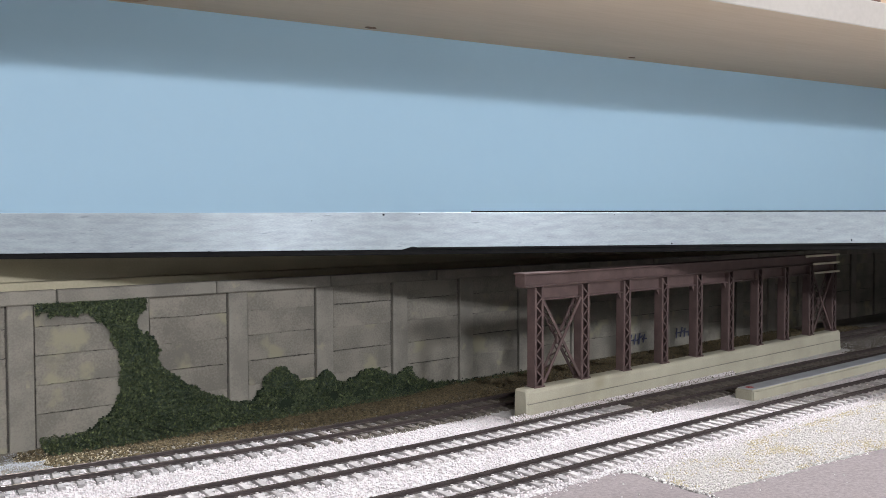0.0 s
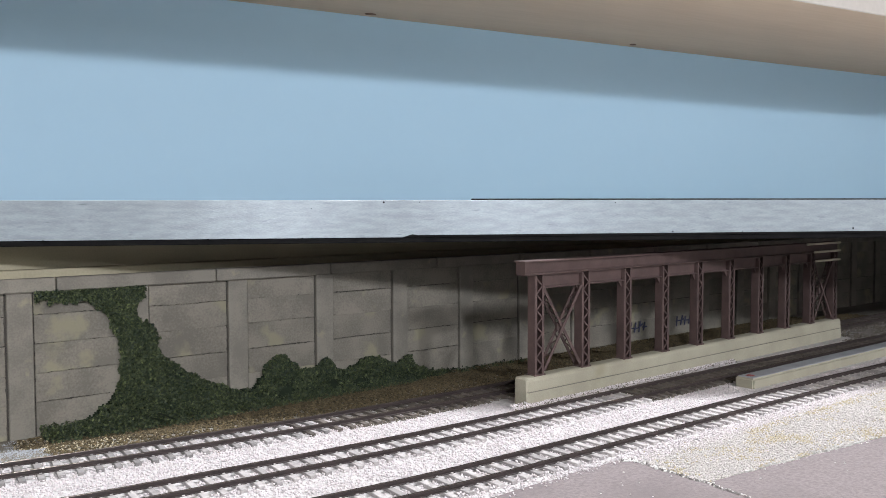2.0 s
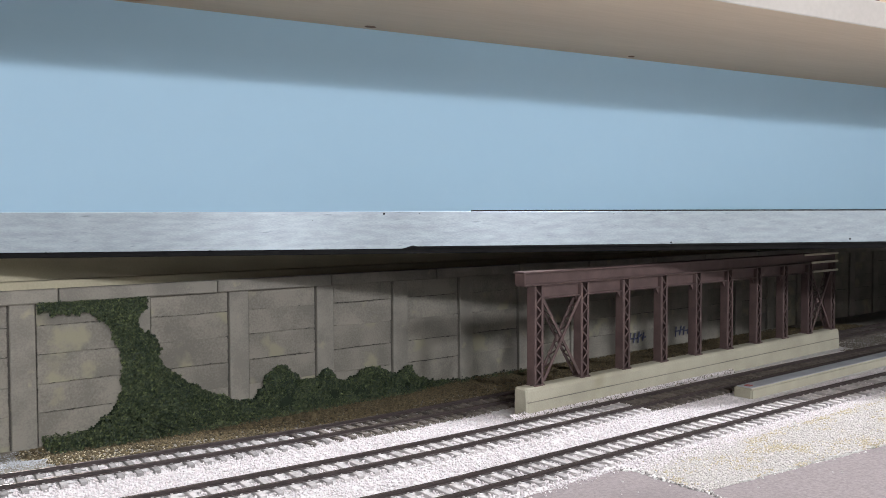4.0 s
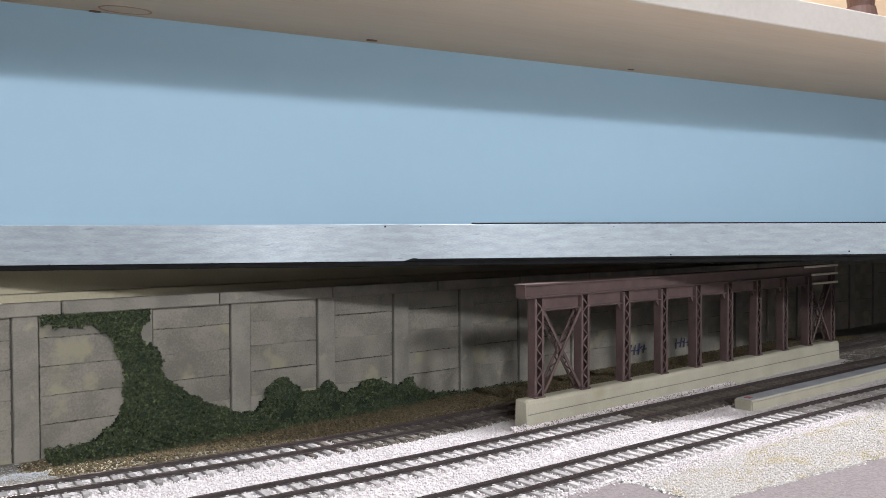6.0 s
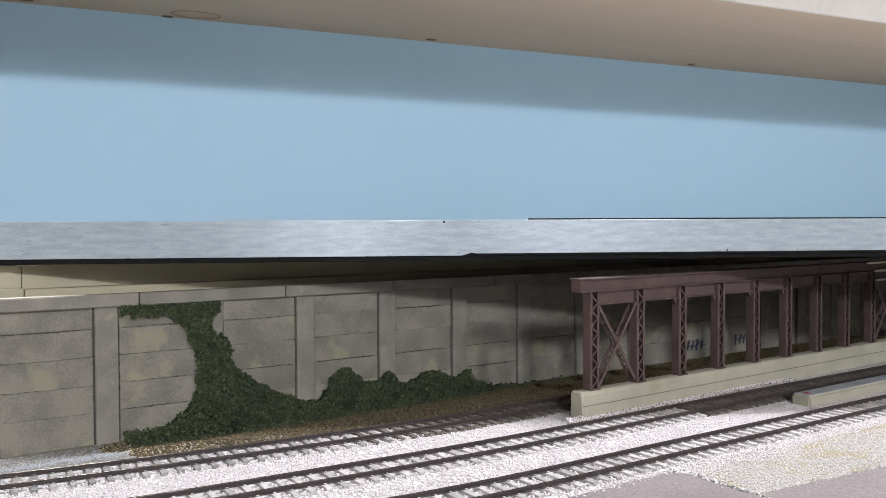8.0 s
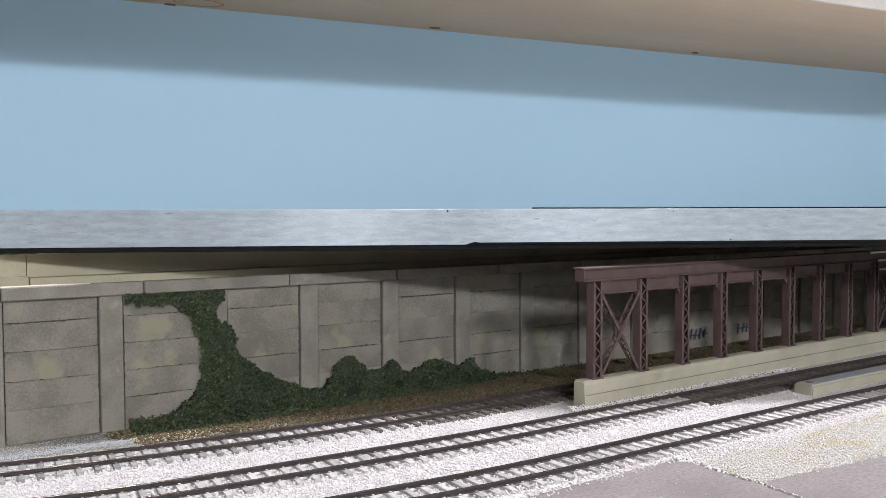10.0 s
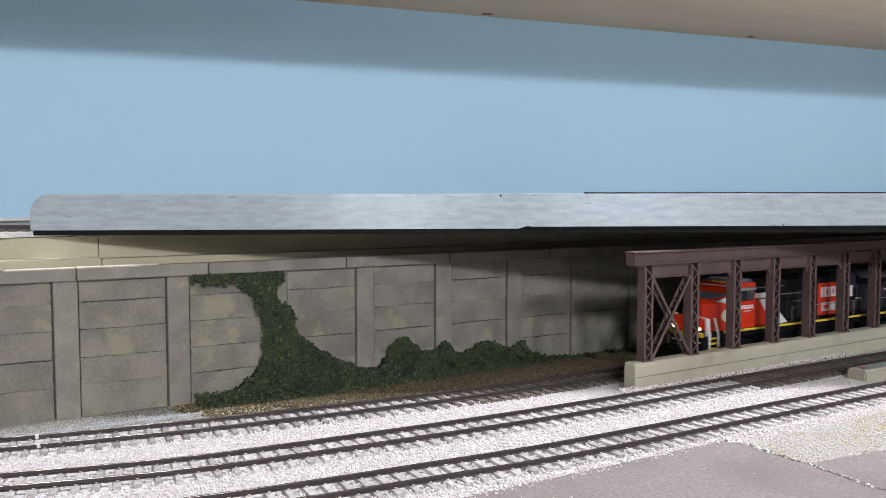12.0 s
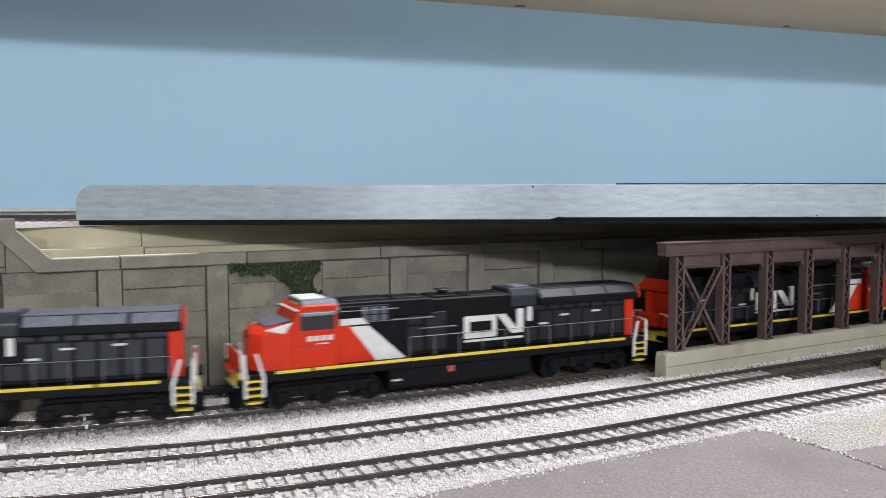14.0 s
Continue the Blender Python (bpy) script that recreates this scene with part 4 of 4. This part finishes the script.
def white_block():
    b = part("plastic_block", box(L(-0.2520, 0.1165, -0.0034), L(-0.2425, 0.1090, 0.0012), 0.0005), L_WHITE)
    b.matrix_basis = WF
    tagged(b, "small white plastic block beside the track", "block")


def graffiti():
    g = thing("graffiti", "illegible dark blue spray marks on the concrete wall", "graffiti")
    rng = random.Random(2)
    for s0, z0, k in ((0.352, -0.0055, 5), (0.425, -0.0045, 5)):
        for i in range(k):
            s = s0 + i * 0.0062
            bm = bmesh.new()
            add_bar(bm, L(s, 0.0012, z0 + rng.uniform(-0.001, 0.001)), L(s + rng.uniform(0.001, 0.003), 0.0012, z0 + rng.uniform(0.006, 0.011)), 0.0013, 0.0006, (0, -1, 0))
            add_bar(bm, L(s - 0.001, 0.0013, z0 + 0.004), L(s + 0.005, 0.0013, z0 + rng.uniform(0.003, 0.007)), 0.0011, 0.0006, (0, -1, 0))
            part("mark", bm, INK, g)


# ---- locomotives: x forward, y to its left, z up from the rail top ----
def hood_box(a, b, bevel=0.0005):
    return box(a, b, bevel)


def locomotive(label, lead):
    t = thing("locomotive", label, "locomotive", "train", m=Matrix.Identity(4))
    black = L_BLACK
    # frame, sill stripe and platforms
    fr = part("frame", box((-0.1175, -0.0165, 0.0150), (0.1205, 0.0165, 0.0192), 0.0003), black, t)
    for y in (-1, 1):
        for a, b in ((-0.1020, -0.0760), (-0.0745, 0.0860), (0.0875, 0.1050)):
            part("sill_stripe", box((a, y * 0.0164, 0.0187), (b, y * 0.0170, 0.0202), 0.0001), L_YELLOW, fr, "yellow reflective sill stripe")
    part("walkway", box((-0.1110, -0.0163, 0.0192), (0.1110, 0.0163, 0.0200)), black, t)
    # nose, cab
    nose = bmesh.new()
    ring = [(0.0945, -0.0155), (0.1105, -0.0130), (0.1150, -0.0070), (0.1150, 0.0070), (0.1105, 0.0130), (0.0945, 0.0155)]
    low = [nose.verts.new((x, y, 0.0200)) for x, y in ring]
    mid = [nose.verts.new((x - 0.0003, y, 0.0388)) for x, y in ring]
    top = [nose.verts.new((x if x < 0.1 else x - 0.0030, y * 0.86, 0.0446 if x < 0.1 else 0.0412)) for x, y in ring]
    for p, q in ((low, mid), (mid, top)):
        for i in range(6):
            j = (i + 1) % 6
            nose.faces.new((p[i], p[j], q[j], q[i]))
    nose.faces.new(top), nose.faces.new(low[::-1])
    bmesh.ops.recalc_face_normals(nose, faces=nose.faces[:])
    n = part("nose", nose, L_RED, t, "red wide nose")
    # reflection on the sloping nose top painted as the panel's grey
    v = prism([(0.1070, -0.0090), (0.0952, -0.0128), (0.0952, 0.0128), (0.1070, 0.0090)], 2, 0.0, 0.0006)
    bmesh.ops.transform(v, matrix=Matrix.Translation((0.0962, 0, 0.0449)) @ Matrix.Rotation(radians(14.5), 4, "Y") @ Matrix.Translation((-0.0952, 0, 0)), verts=v.verts[:])
    part("anti_glare_panel", v, L_ROOF, n, "anti-glare panel on the nose top, reflection painted grey")
    for y in (-1, 1):
        bm = bmesh.new()
        q = [bm.verts.new(p) for p in ((0.0962, y * 0.01560, 0.0446), (0.1090, y * 0.0131, 0.0408), (0.1000, y * 0.0149, 0.0388))]
        q2 = [bm.verts.new((p.co.x, p.co.y - y * 0.0006, p.co.z)) for p in q]
        bm.faces.new(q), bm.faces.new(q2[::-1])
        for i in range(3):
            bm.faces.new((q[i], q[(i + 1) % 3], q2[(i + 1) % 3], q2[i]))
        bmesh.ops.recalc_face_normals(bm, faces=bm.faces[:])
        part("nose_chevron", bm, L_WHITE, n, "pale chevron")
    cab = part("cab", prism([(0.0735, 0.0200), (0.0968, 0.0200), (0.0963, 0.0440), (0.0930, 0.0510), (0.0905, 0.0528), (0.0735, 0.0528)], 1, -0.0160, 0.0160, 0.0006), L_RED, t, "red cab with dark windows")
    part("roof", prism([(-0.0164, 0.0492), (0.0164, 0.0492), (0.0108, 0.0551), (-0.0108, 0.0551)], 0, 0.0725, 0.0905, 0.0003), L_ROOF, cab, "dark grey cab roof")
    part("roof_hatch", box((0.0775, -0.0085, 0.0548), (0.0905, 0.0085, 0.0560), 0.0004), L_WHITE, cab, "white roof panel")
    part("sun_visor", box((0.0900, -0.0155, 0.0500), (0.0945, 0.0155, 0.0506), 0.0001), L_WHITE, cab)
    part("number_board", box((0.0885, -0.0065, 0.0515), (0.0912, 0.0065, 0.0532), 0.0002), L_YELLOW, cab)
    for y in (-1, 1):
        part("side_window", box((0.0752, y * 0.0157, 0.0398), (0.0926, y * 0.0163, 0.0484), 0.0004), L_GLASS, cab)
        part("window_post", box((0.0828, y * 0.0158, 0.0405), (0.0835, y * 0.0165, 0.0475)), L_GREY, cab)
        part("window_awning", box((0.0752, y * 0.0158, 0.0474), (0.0922, y * 0.0176, 0.0492), 0.0003), L_SCREEN, cab, "pale awning over the cab window")
        bm = bmesh.new()
        add_bar(bm, (0.0940, y * 0.0028, 0.0470), (0.0940, y * 0.0140, 0.0470), 0.0058, 0.0014, (0.92, 0, 0.39))
        part("windshield", bm, L_GLASS, cab)
        # road number shown as plain bars
        for k in range(4):
            part("number_bar", box((0.0865 - k * 0.0035, y * 0.0158, 0.0340), (0.0891 - k * 0.0035, y * 0.01625, 0.0368), 0.0003), L_WHITE, cab)
        part("number_bar", box((0.0785, y * 0.0158, 0.0322), (0.0845, y * 0.0162, 0.0328)), L_WHITE, cab)
        part("grab_iron", box((0.0760, y * 0.0159, 0.0300), (0.0940, y * 0.01615, 0.0303)), L_PINK, cab)
        if lead:
            bm = bmesh.new()
            bmesh.ops.create_cone(bm, cap_ends=True, segments=24, radius1=0.0048, radius2=0.0048, depth=0.0006, matrix=Matrix.Translation((0.0995, y * 0.0147, 0.0305)) @ Matrix.Rotation(radians(90), 4, "X") @ Matrix.Rotation(radians(-12 * y), 4, "Y"))
            part("crest", bm, L_CREST, n, "round cream crest on the nose side")
    # electrical cabinet behind the cab, with the white slanted band
    cabn = part("equipment_cabinet", prism([(0.0735, 0.0200), (0.0735, 0.0505), (0.0450, 0.0505), (0.0360, 0.0200)], 1, -0.0125, 0.0125, 0.0004), black, t)
    for y in (-1, 1):
        part("red_flank", prism([(0.0737, 0.0202), (0.0737, 0.0405), (0.0660, 0.0405), (0.0520, 0.0202)], 1, y * 0.0120, y * 0.0131), L_RED, cabn)
        part("white_band", prism([(0.0662, 0.0395), (0.0562, 0.0395), (0.0360, 0.0202), (0.0522, 0.0202)], 1, y * 0.0122, y * 0.0133), L_WHITE, cabn, "white slanted band")
        part("white_band", prism([(0.0715, 0.0405), (0.0715, 0.0440), (0.0595, 0.0440), (0.0565, 0.0405)], 1, y * 0.0122, y * 0.0133), L_WHITE, cabn)
    # long hood
    hood = part("hood", box((-0.1100, -0.0108, 0.0200), (0.0735, 0.0108, 0.0516), 0.0008), black, t)
    part("hood_front", box((0.0200, -0.0118, 0.0430), (0.0735, 0.0118, 0.0524), 0.0006), black, t)
    for y in (-1, 1):
        for x in (0.046, 0.051, 0.056):
            lv = part("louvre", box((x, y * 0.0118, 0.0420), (x + 0.0036, y * 0.0131, 0.0495), 0.0001), L_ROOF, hood)
            part("louvre_frame", box((x - 0.0006, y * 0.0118, 0.0452), (x + 0.0042, y * 0.0132, 0.0457), 0.0001), black, lv)
        for x, w, z0, z1 in ((0.0255, 0.0085, 0.0380, 0.0470), (0.0255, 0.0085, 0.0225, 0.0365), (0.0120, 0.0110, 0.0225, 0.0440), (-0.0450, 0.0080, 0.0225, 0.0300), (-0.0550, 0.0085, 0.0225, 0.0400),
                             (-0.0650, 0.0085, 0.0225, 0.0400), (-0.0750, 0.0085, 0.0225, 0.0400), (-0.0850, 0.0085, 0.0225, 0.0400), (-0.0950, 0.0085, 0.0225, 0.0400), (-0.1045, 0.0080, 0.0225, 0.0400)):
            part("hood_door", box((x, y * 0.0104, z0), (x + w, y * 0.0112, z1), 0.0003), L_DOOR if x < -0.04 and lead else L_GREY, hood)
        for x in (-0.0500, -0.0600, -0.0700, -0.0800, -0.0900, -0.1000, -0.1060):
            part("intake_screen", box((x, y * 0.0104, 0.0408), (x + 0.0078, y * 0.0113, 0.0440), 0.0003), L_DOOR if lead else L_GREY, hood)
        for x, z in ((-0.066, 0.0362), (-0.088, 0.0372), (-0.052, 0.0318), (0.034, 0.0452)):
            part("latch_panel", box((x, y * 0.0108, z), (x + 0.0058, y * 0.0115, z + 0.0012), 0.0002), L_WHITE, hood)
        part("duct", box((0.0200, y * 0.0105, 0.0412), (0.0560, y * 0.0126, 0.0418), 0.0002), L_SCREEN, hood)
        part("duct", box((0.0060, y * 0.0105, 0.0352), (0.0270, y * 0.0124, 0.0356), 0.0001), L_SCREEN, hood)
        part("duct", box((0.0400, y * 0.0105, 0.0478), (0.0720, y * 0.0134, 0.0481), 0.0001), L_SCREEN, hood)
        # company mark as plain shapes
        if lead:
            lg = part("logo_panel", box((-0.0005, y * 0.0106, 0.0220), (-0.0290, y * 0.01135, 0.0470), 0.0002), L_RED, hood, "red square panel with white marks")
            for x0, x1, z0, z1 in ((-0.0035, -0.0063, 0.0360, 0.0438), (-0.0075, -0.0135, 0.0360, 0.0438), (-0.0147, -0.0207, 0.0360, 0.0438), (-0.0045, -0.0125, 0.0250, 0.0318), (-0.0135, -0.0210, 0.0250, 0.0318)):
                part("mark", box((x0, y * 0.0110, z0), (x1, y * 0.0116, z1), 0.0005), L_WHITE, lg)
            for x0, x1, z0, z1 in ((-0.0097, -0.0112, 0.0378, 0.0420), (-0.0169, -0.0184, 0.0378, 0.0420), (-0.0068, -0.0125, 0.0268, 0.0300)):
                part("mark", box((x0, y * 0.0112, z0), (x1, y * 0.0118, z1), 0.0003), L_RED, lg)
        else:
            def way(x, y=y):
                """Marks run the same way for the viewer on both sides."""
                return x if y > 0 else -0.0352 - x

            lg = part("logo_panel", box((way(0.0010), y * 0.0106, 0.0270), (way(-0.0190), y * 0.01135, 0.0400), 0.0012), L_WHITE, hood, "white mark on the hood side")
            part("mark", box((way(-0.0022), y * 0.0108, 0.0302), (way(-0.0160), y * 0.0116, 0.0368), 0.0004), black, lg)
            part("mark", prism([(way(-0.0190), 0.0400), (way(-0.0245), 0.0400), (way(-0.0340), 0.0282), (way(-0.0285), 0.0282)], 1, y * 0.0106, y * 0.01142), L_WHITE, lg)
            part("mark", box((way(-0.0318), y * 0.0106, 0.0282), (way(-0.0362), y * 0.0114, 0.0425), 0.0008), L_WHITE, lg)
            part("mark", box((way(0.0010), y * 0.0106, 0.0248), (way(-0.0360), y * 0.0113, 0.0262), 0.0002), L_WHITE, lg)
        part("white_door", box((-0.0385, y * 0.0106, 0.0345), (-0.0418, y * 0.0114, 0.0432), 0.0003), L_WHITE, hood, "small pale door")
    # roof: exhaust, hatches, radiator wings
    for x0, x1, w, z in ((0.004, 0.018, 0.0080, 0.0528), (-0.026, -0.002, 0.0085, 0.0522), (0.022, 0.040, 0.0070, 0.0531), (0.042, 0.068, 0.0075, 0.0533)):
        part("roof_hatch", box((x0, -w, 0.0505), (x1, w, z), 0.0004), black, hood)
    hump = part("blower_hump", prism([(-0.0125, 0.0440), (0.0125, 0.0440), (0.0125, 0.0500), (0.0095, 0.0546), (-0.0095, 0.0546), (-0.0125, 0.0500)], 0, -0.0445, -0.0275, 0.0006), L_DOOR, t, "dark blue-grey blower housing")
    part("fan_cap", box((-0.0425, -0.0060, 0.0544), (-0.0330, 0.0060, 0.0553), 0.0004), L_ROOF, hump)
    ex = part("horn", box((0.0060, -0.0022, 0.0520), (0.0105, 0.0022, 0.0548), 0.0004), black, hood)
    part("horn_bell", box((0.0040, -0.0040, 0.0548), (0.0120, 0.0040, 0.0556), 0.0003), L_GREY, ex)
    rad = part("radiator", prism([(-0.0160, 0.0445), (0.0160, 0.0445), (0.0160, 0.0480), (0.0105, 0.0532), (-0.0105, 0.0532), (-0.0160, 0.0480)], 0, -0.1125, -0.0440, 0.0004), black, t, "black radiator wings on the hood end")
    # unless leading, grille and top are darker: deck shade put into the colour
    for y in (-1, 1):
        for x in (-0.1110, -0.0885, -0.0665):
            bm = bmesh.new()
            add_bar(bm, (x, y * 0.0133, 0.0507), (x + 0.0205, y * 0.0133, 0.0507), 0.0062, 0.0005, (0, y * 0.687, 0.727))
            part("radiator_grille", bm, L_ROOF if lead else L_GREY, rad)
    part("radiator_top", box((-0.1115, -0.0098, 0.0530), (-0.0450, 0.0098, 0.0536), 0.0002), L_ROOF if lead else L_GREY, rad)
    part("hood_end", box((-0.1125, -0.0112, 0.0200), (-0.1060, 0.0112, 0.0440), 0.0006), L_RED, t, "red end of the long hood")
    part("end_cap", prism([(-0.0158, 0.0447), (0.0158, 0.0447), (0.0158, 0.0480), (0.0104, 0.0530), (-0.0104, 0.0530), (-0.0158, 0.0480)], 0, -0.1136, -0.1124, 0.0002), L_RED, t)
    # fuel tank, trucks, wheels
    tk = part("fuel_tank", prism([(-0.0150, 0.0150), (0.0150, 0.0150), (0.0150, 0.0060), (0.0120, 0.0030), (-0.0120, 0.0030), (-0.0150, 0.0060)], 0, -0.0390, 0.0460, 0.0006), black, t)
    for y in (-1, 1):
        part("placard", box((0.0090, y * 0.0148, 0.0108), (0.0130, y * 0.0154, 0.0140)), L_PINK, tk, "small red placard")
        part("tank_step", box((0.0400, y * 0.0148, 0.0092), (0.0450, y * 0.0170, 0.0098)), L_WHITE, tk)
    for cx in (0.0780, -0.0780):
        tr = part("truck", box((cx - 0.027, -0.0075, 0.0060), (cx + 0.027, 0.0075, 0.0140), 0.0005), black, t)
        for y in (-1, 1):
            part("side_frame", prism([(cx - 0.0285, 0.0085), (cx - 0.024, 0.0115), (cx + 0.024, 0.0115), (cx + 0.0285, 0.0085), (cx + 0.024, 0.0062), (cx - 0.024, 0.0062)], 1, y * 0.0112, y * 0.0136, 0.0004), L_BLACK, tr)
            for k in (-1, 0, 1):
                part("axle_box", box((cx + k * 0.0235 - 0.0028, y * 0.0125, 0.0042), (cx + k * 0.0235 + 0.0028, y * 0.0152, 0.0092), 0.0006), L_BLACK, tr)
                bm = bmesh.new()
                bmesh.ops.create_cone(bm, cap_ends=True, segments=24, radius1=0.0061, radius2=0.0061, depth=0.0026, matrix=Matrix.Translation((cx + k * 0.0235, y * 0.0088, 0.0061)) @ Matrix.Rotation(radians(90), 4, "X"))
                part("wheel", bm, L_BLACK, tr)
            for k in (-0.5, 0.5):
                bm = bmesh.new()
                add_rod(bm, (cx + k * 0.0235, y * 0.0142, 0.0060), (cx + k * 0.0235, y * 0.0142, 0.0120), 0.0019, 10)
                part("spring", bm, L_BLACK, tr)
    # ends: pilots, steps, rails, couplers
    for e in (1, -1):
        def X(v, e=e):
            return v + 0.003 if e > 0 else -v

        pl = part("pilot", box((X(0.1125), -0.0150, 0.0035), (X(0.1180), 0.0150, 0.0192), 0.0006), black, t)
        part("plow", prism([(X(0.1180), -0.0135), (X(0.1215), 0.0), (X(0.1180), 0.0135)], 2, 0.0020, 0.0085), black, pl)
        part("bumper_stripe", box((X(0.1172), -0.0140, 0.0165), (X(0.1186), 0.0140, 0.0195), 0.0002), L_YELLOW, pl)
        part("coupler", box((X(0.1180), -0.0018, 0.0085), (X(0.1300), 0.0018, 0.0120), 0.0006), L_BLACK, pl)
        part("coupler_lift_bar", box((X(0.1190), -0.0120, 0.0128), (X(0.1196), 0.0120, 0.0134)), L_WHITE, pl)
        part("drawbar_plate", box((X(0.1180), -0.0050, 0.0125), (X(0.1192), 0.0050, 0.0162), 0.0004), L_YELLOW, pl)
        part("anticlimber", box((X(0.1172), -0.0090, 0.0198), (X(0.1215), 0.0090, 0.0215), 0.0004), L_RED if e > 0 else L_BLACK, pl)
        part("end_panel", box((X(0.1178), -0.0125, 0.0215), (X(0.1186), 0.0125, 0.0305), 0.0004), L_RED, pl, "red end railing panel")
        for y in (-1, 1):
            st = part("step_well", box((X(0.1085), y * 0.0135, 0.0035), (X(0.1165), y * 0.0148, 0.0192)), L_BLACK, t)
            for k, z in enumerate((0.0056, 0.0090, 0.0124, 0.0158)):
                part("step", box((X(0.1090), y * 0.0150, z), (X(0.1160), y * 0.0180, z + 0.0010), 0.0002), L_YELLOW, st, "yellow step edge")
            bm = bmesh.new()
            for x0, x1 in ((0.1165, 0.1172), (0.1080, 0.1112)):
                pts = [(X(x0), y * 0.0176, 0.0085), (X(x0), y * 0.0176, 0.0180), (X(x1), y * 0.0168, 0.0300)]
                for p, q in zip(pts, pts[1:]):
                    add_bar(bm, p, q, 0.0014, 0.0006, (0, y, 0))
            part("handrail", bm, L_WHITE, t, "white end handrails beside the steps")
            bm = bmesh.new()
            add_bar(bm, (X(0.1180), y * 0.0160, 0.0300), (X(0.1180), y * 0.0080, 0.0310), 0.0009, 0.0006, (e, 0, 0))
            add_bar(bm, (X(0.1180), y * 0.0165, 0.0180), (X(0.1180), y * 0.0160, 0.0300), 0.0013, 0.0006, (e, 0, 0))
            part("handrail", bm, L_WHITE, t)
    for y in (-1, 1):
        bm = bmesh.new()
        add_rod(bm, (-0.1070, y * 0.0162, 0.0318), (0.0350, y * 0.0162, 0.0318), 0.0002, 4)
        for x in np.linspace(-0.1070, 0.0350, 11):
            add_rod(bm, (x, y * 0.0162, 0.0196), (x, y * 0.0162, 0.0318), 0.0002, 4)
        part("side_handrail", bm, L_SCREEN, t)
    # lamps
    for z in (0.0352, 0.0378):
        part("headlight", box((0.1110, -0.0016, z), (0.1155, 0.0016, z + 0.0018), 0.0005), L_LAMP if lead else L_GLASS, n, "twin headlight")
    for y in (-0.0105, 0.0105):
        part("ditch_light", box((0.1212, y - 0.0014, 0.0210), (0.1228, y + 0.0014, 0.0232), 0.0004), L_LAMP if lead else L_GLASS, t, "ditch light")
    # body above the sill is drawn a little lower
    for o in t.children_recursive:
        for v in o.data.vertices:
            if v.co.z > 0.0200:
                v.co.z = 0.0200 + (v.co.z - 0.0200) * 0.925
    return t


def train():
    a = locomotive("red and black diesel locomotive with lit headlights and red logo panel", True)
    b = locomotive("red and black diesel locomotive with a white mark on its hood", False)
    c = copy_thing(b, Matrix.Identity(4))
    tagged(c, "red and black diesel locomotive running long hood first")
    return a, b, c


GAP = 0.2570
# where the second locomotive stands along the wall
MIDDLE = smooth_line([(0.0, 3.8515), (10.5, 0.9585), (11.0, 0.8235), (11.5, 0.6915), (12.0, 0.5525), (12.5, 0.4115), (13.0, 0.2662), (13.5, 0.1225), (14.0, -0.0225)])


def along(s, way):
    """The place on the first track that lies a length of way beyond s, along its curve."""
    step = math.copysign(0.002, way)
    for _ in range(round(way / step)):
        s += step / math.hypot(1, (TRACK_1(s + 1e-4) - TRACK_1(s - 1e-4)) / 2e-4)
    return s


def on_track(s, turn):
    """The pose of a locomotive whose trucks both stand on the first track."""
    a, b = s - 0.078, s + 0.078
    na, nb = TRACK_1(a), TRACK_1(b)
    heading = 180 + math.degrees(math.atan2(na - nb, 0.156)) + turn
    return WF @ pose(s, -(na + nb) / 2, 0, 0, 0, heading)


def motions():
    times = [0.5 * i for i in range(21)] + [10.25 + 0.25 * i for i in range(16)]
    for ob, back, turn in ((LOCOS[0], -GAP, 0), (LOCOS[1], 0.0, 0), (LOCOS[2], GAP, 180)):
        walk(ob, [(t, on_track(along(MIDDLE(t), back) if back else MIDDLE(t), turn)) for t in times])


room()
ground()
retaining_wall()
inner_wall()
deck()
upper_level()
backdrop()
shelf()
ballast_bed()
road()
trestle()
white_block()
graffiti()
LOCOS = train()
ivy()
scatter()
tracks()
motions()
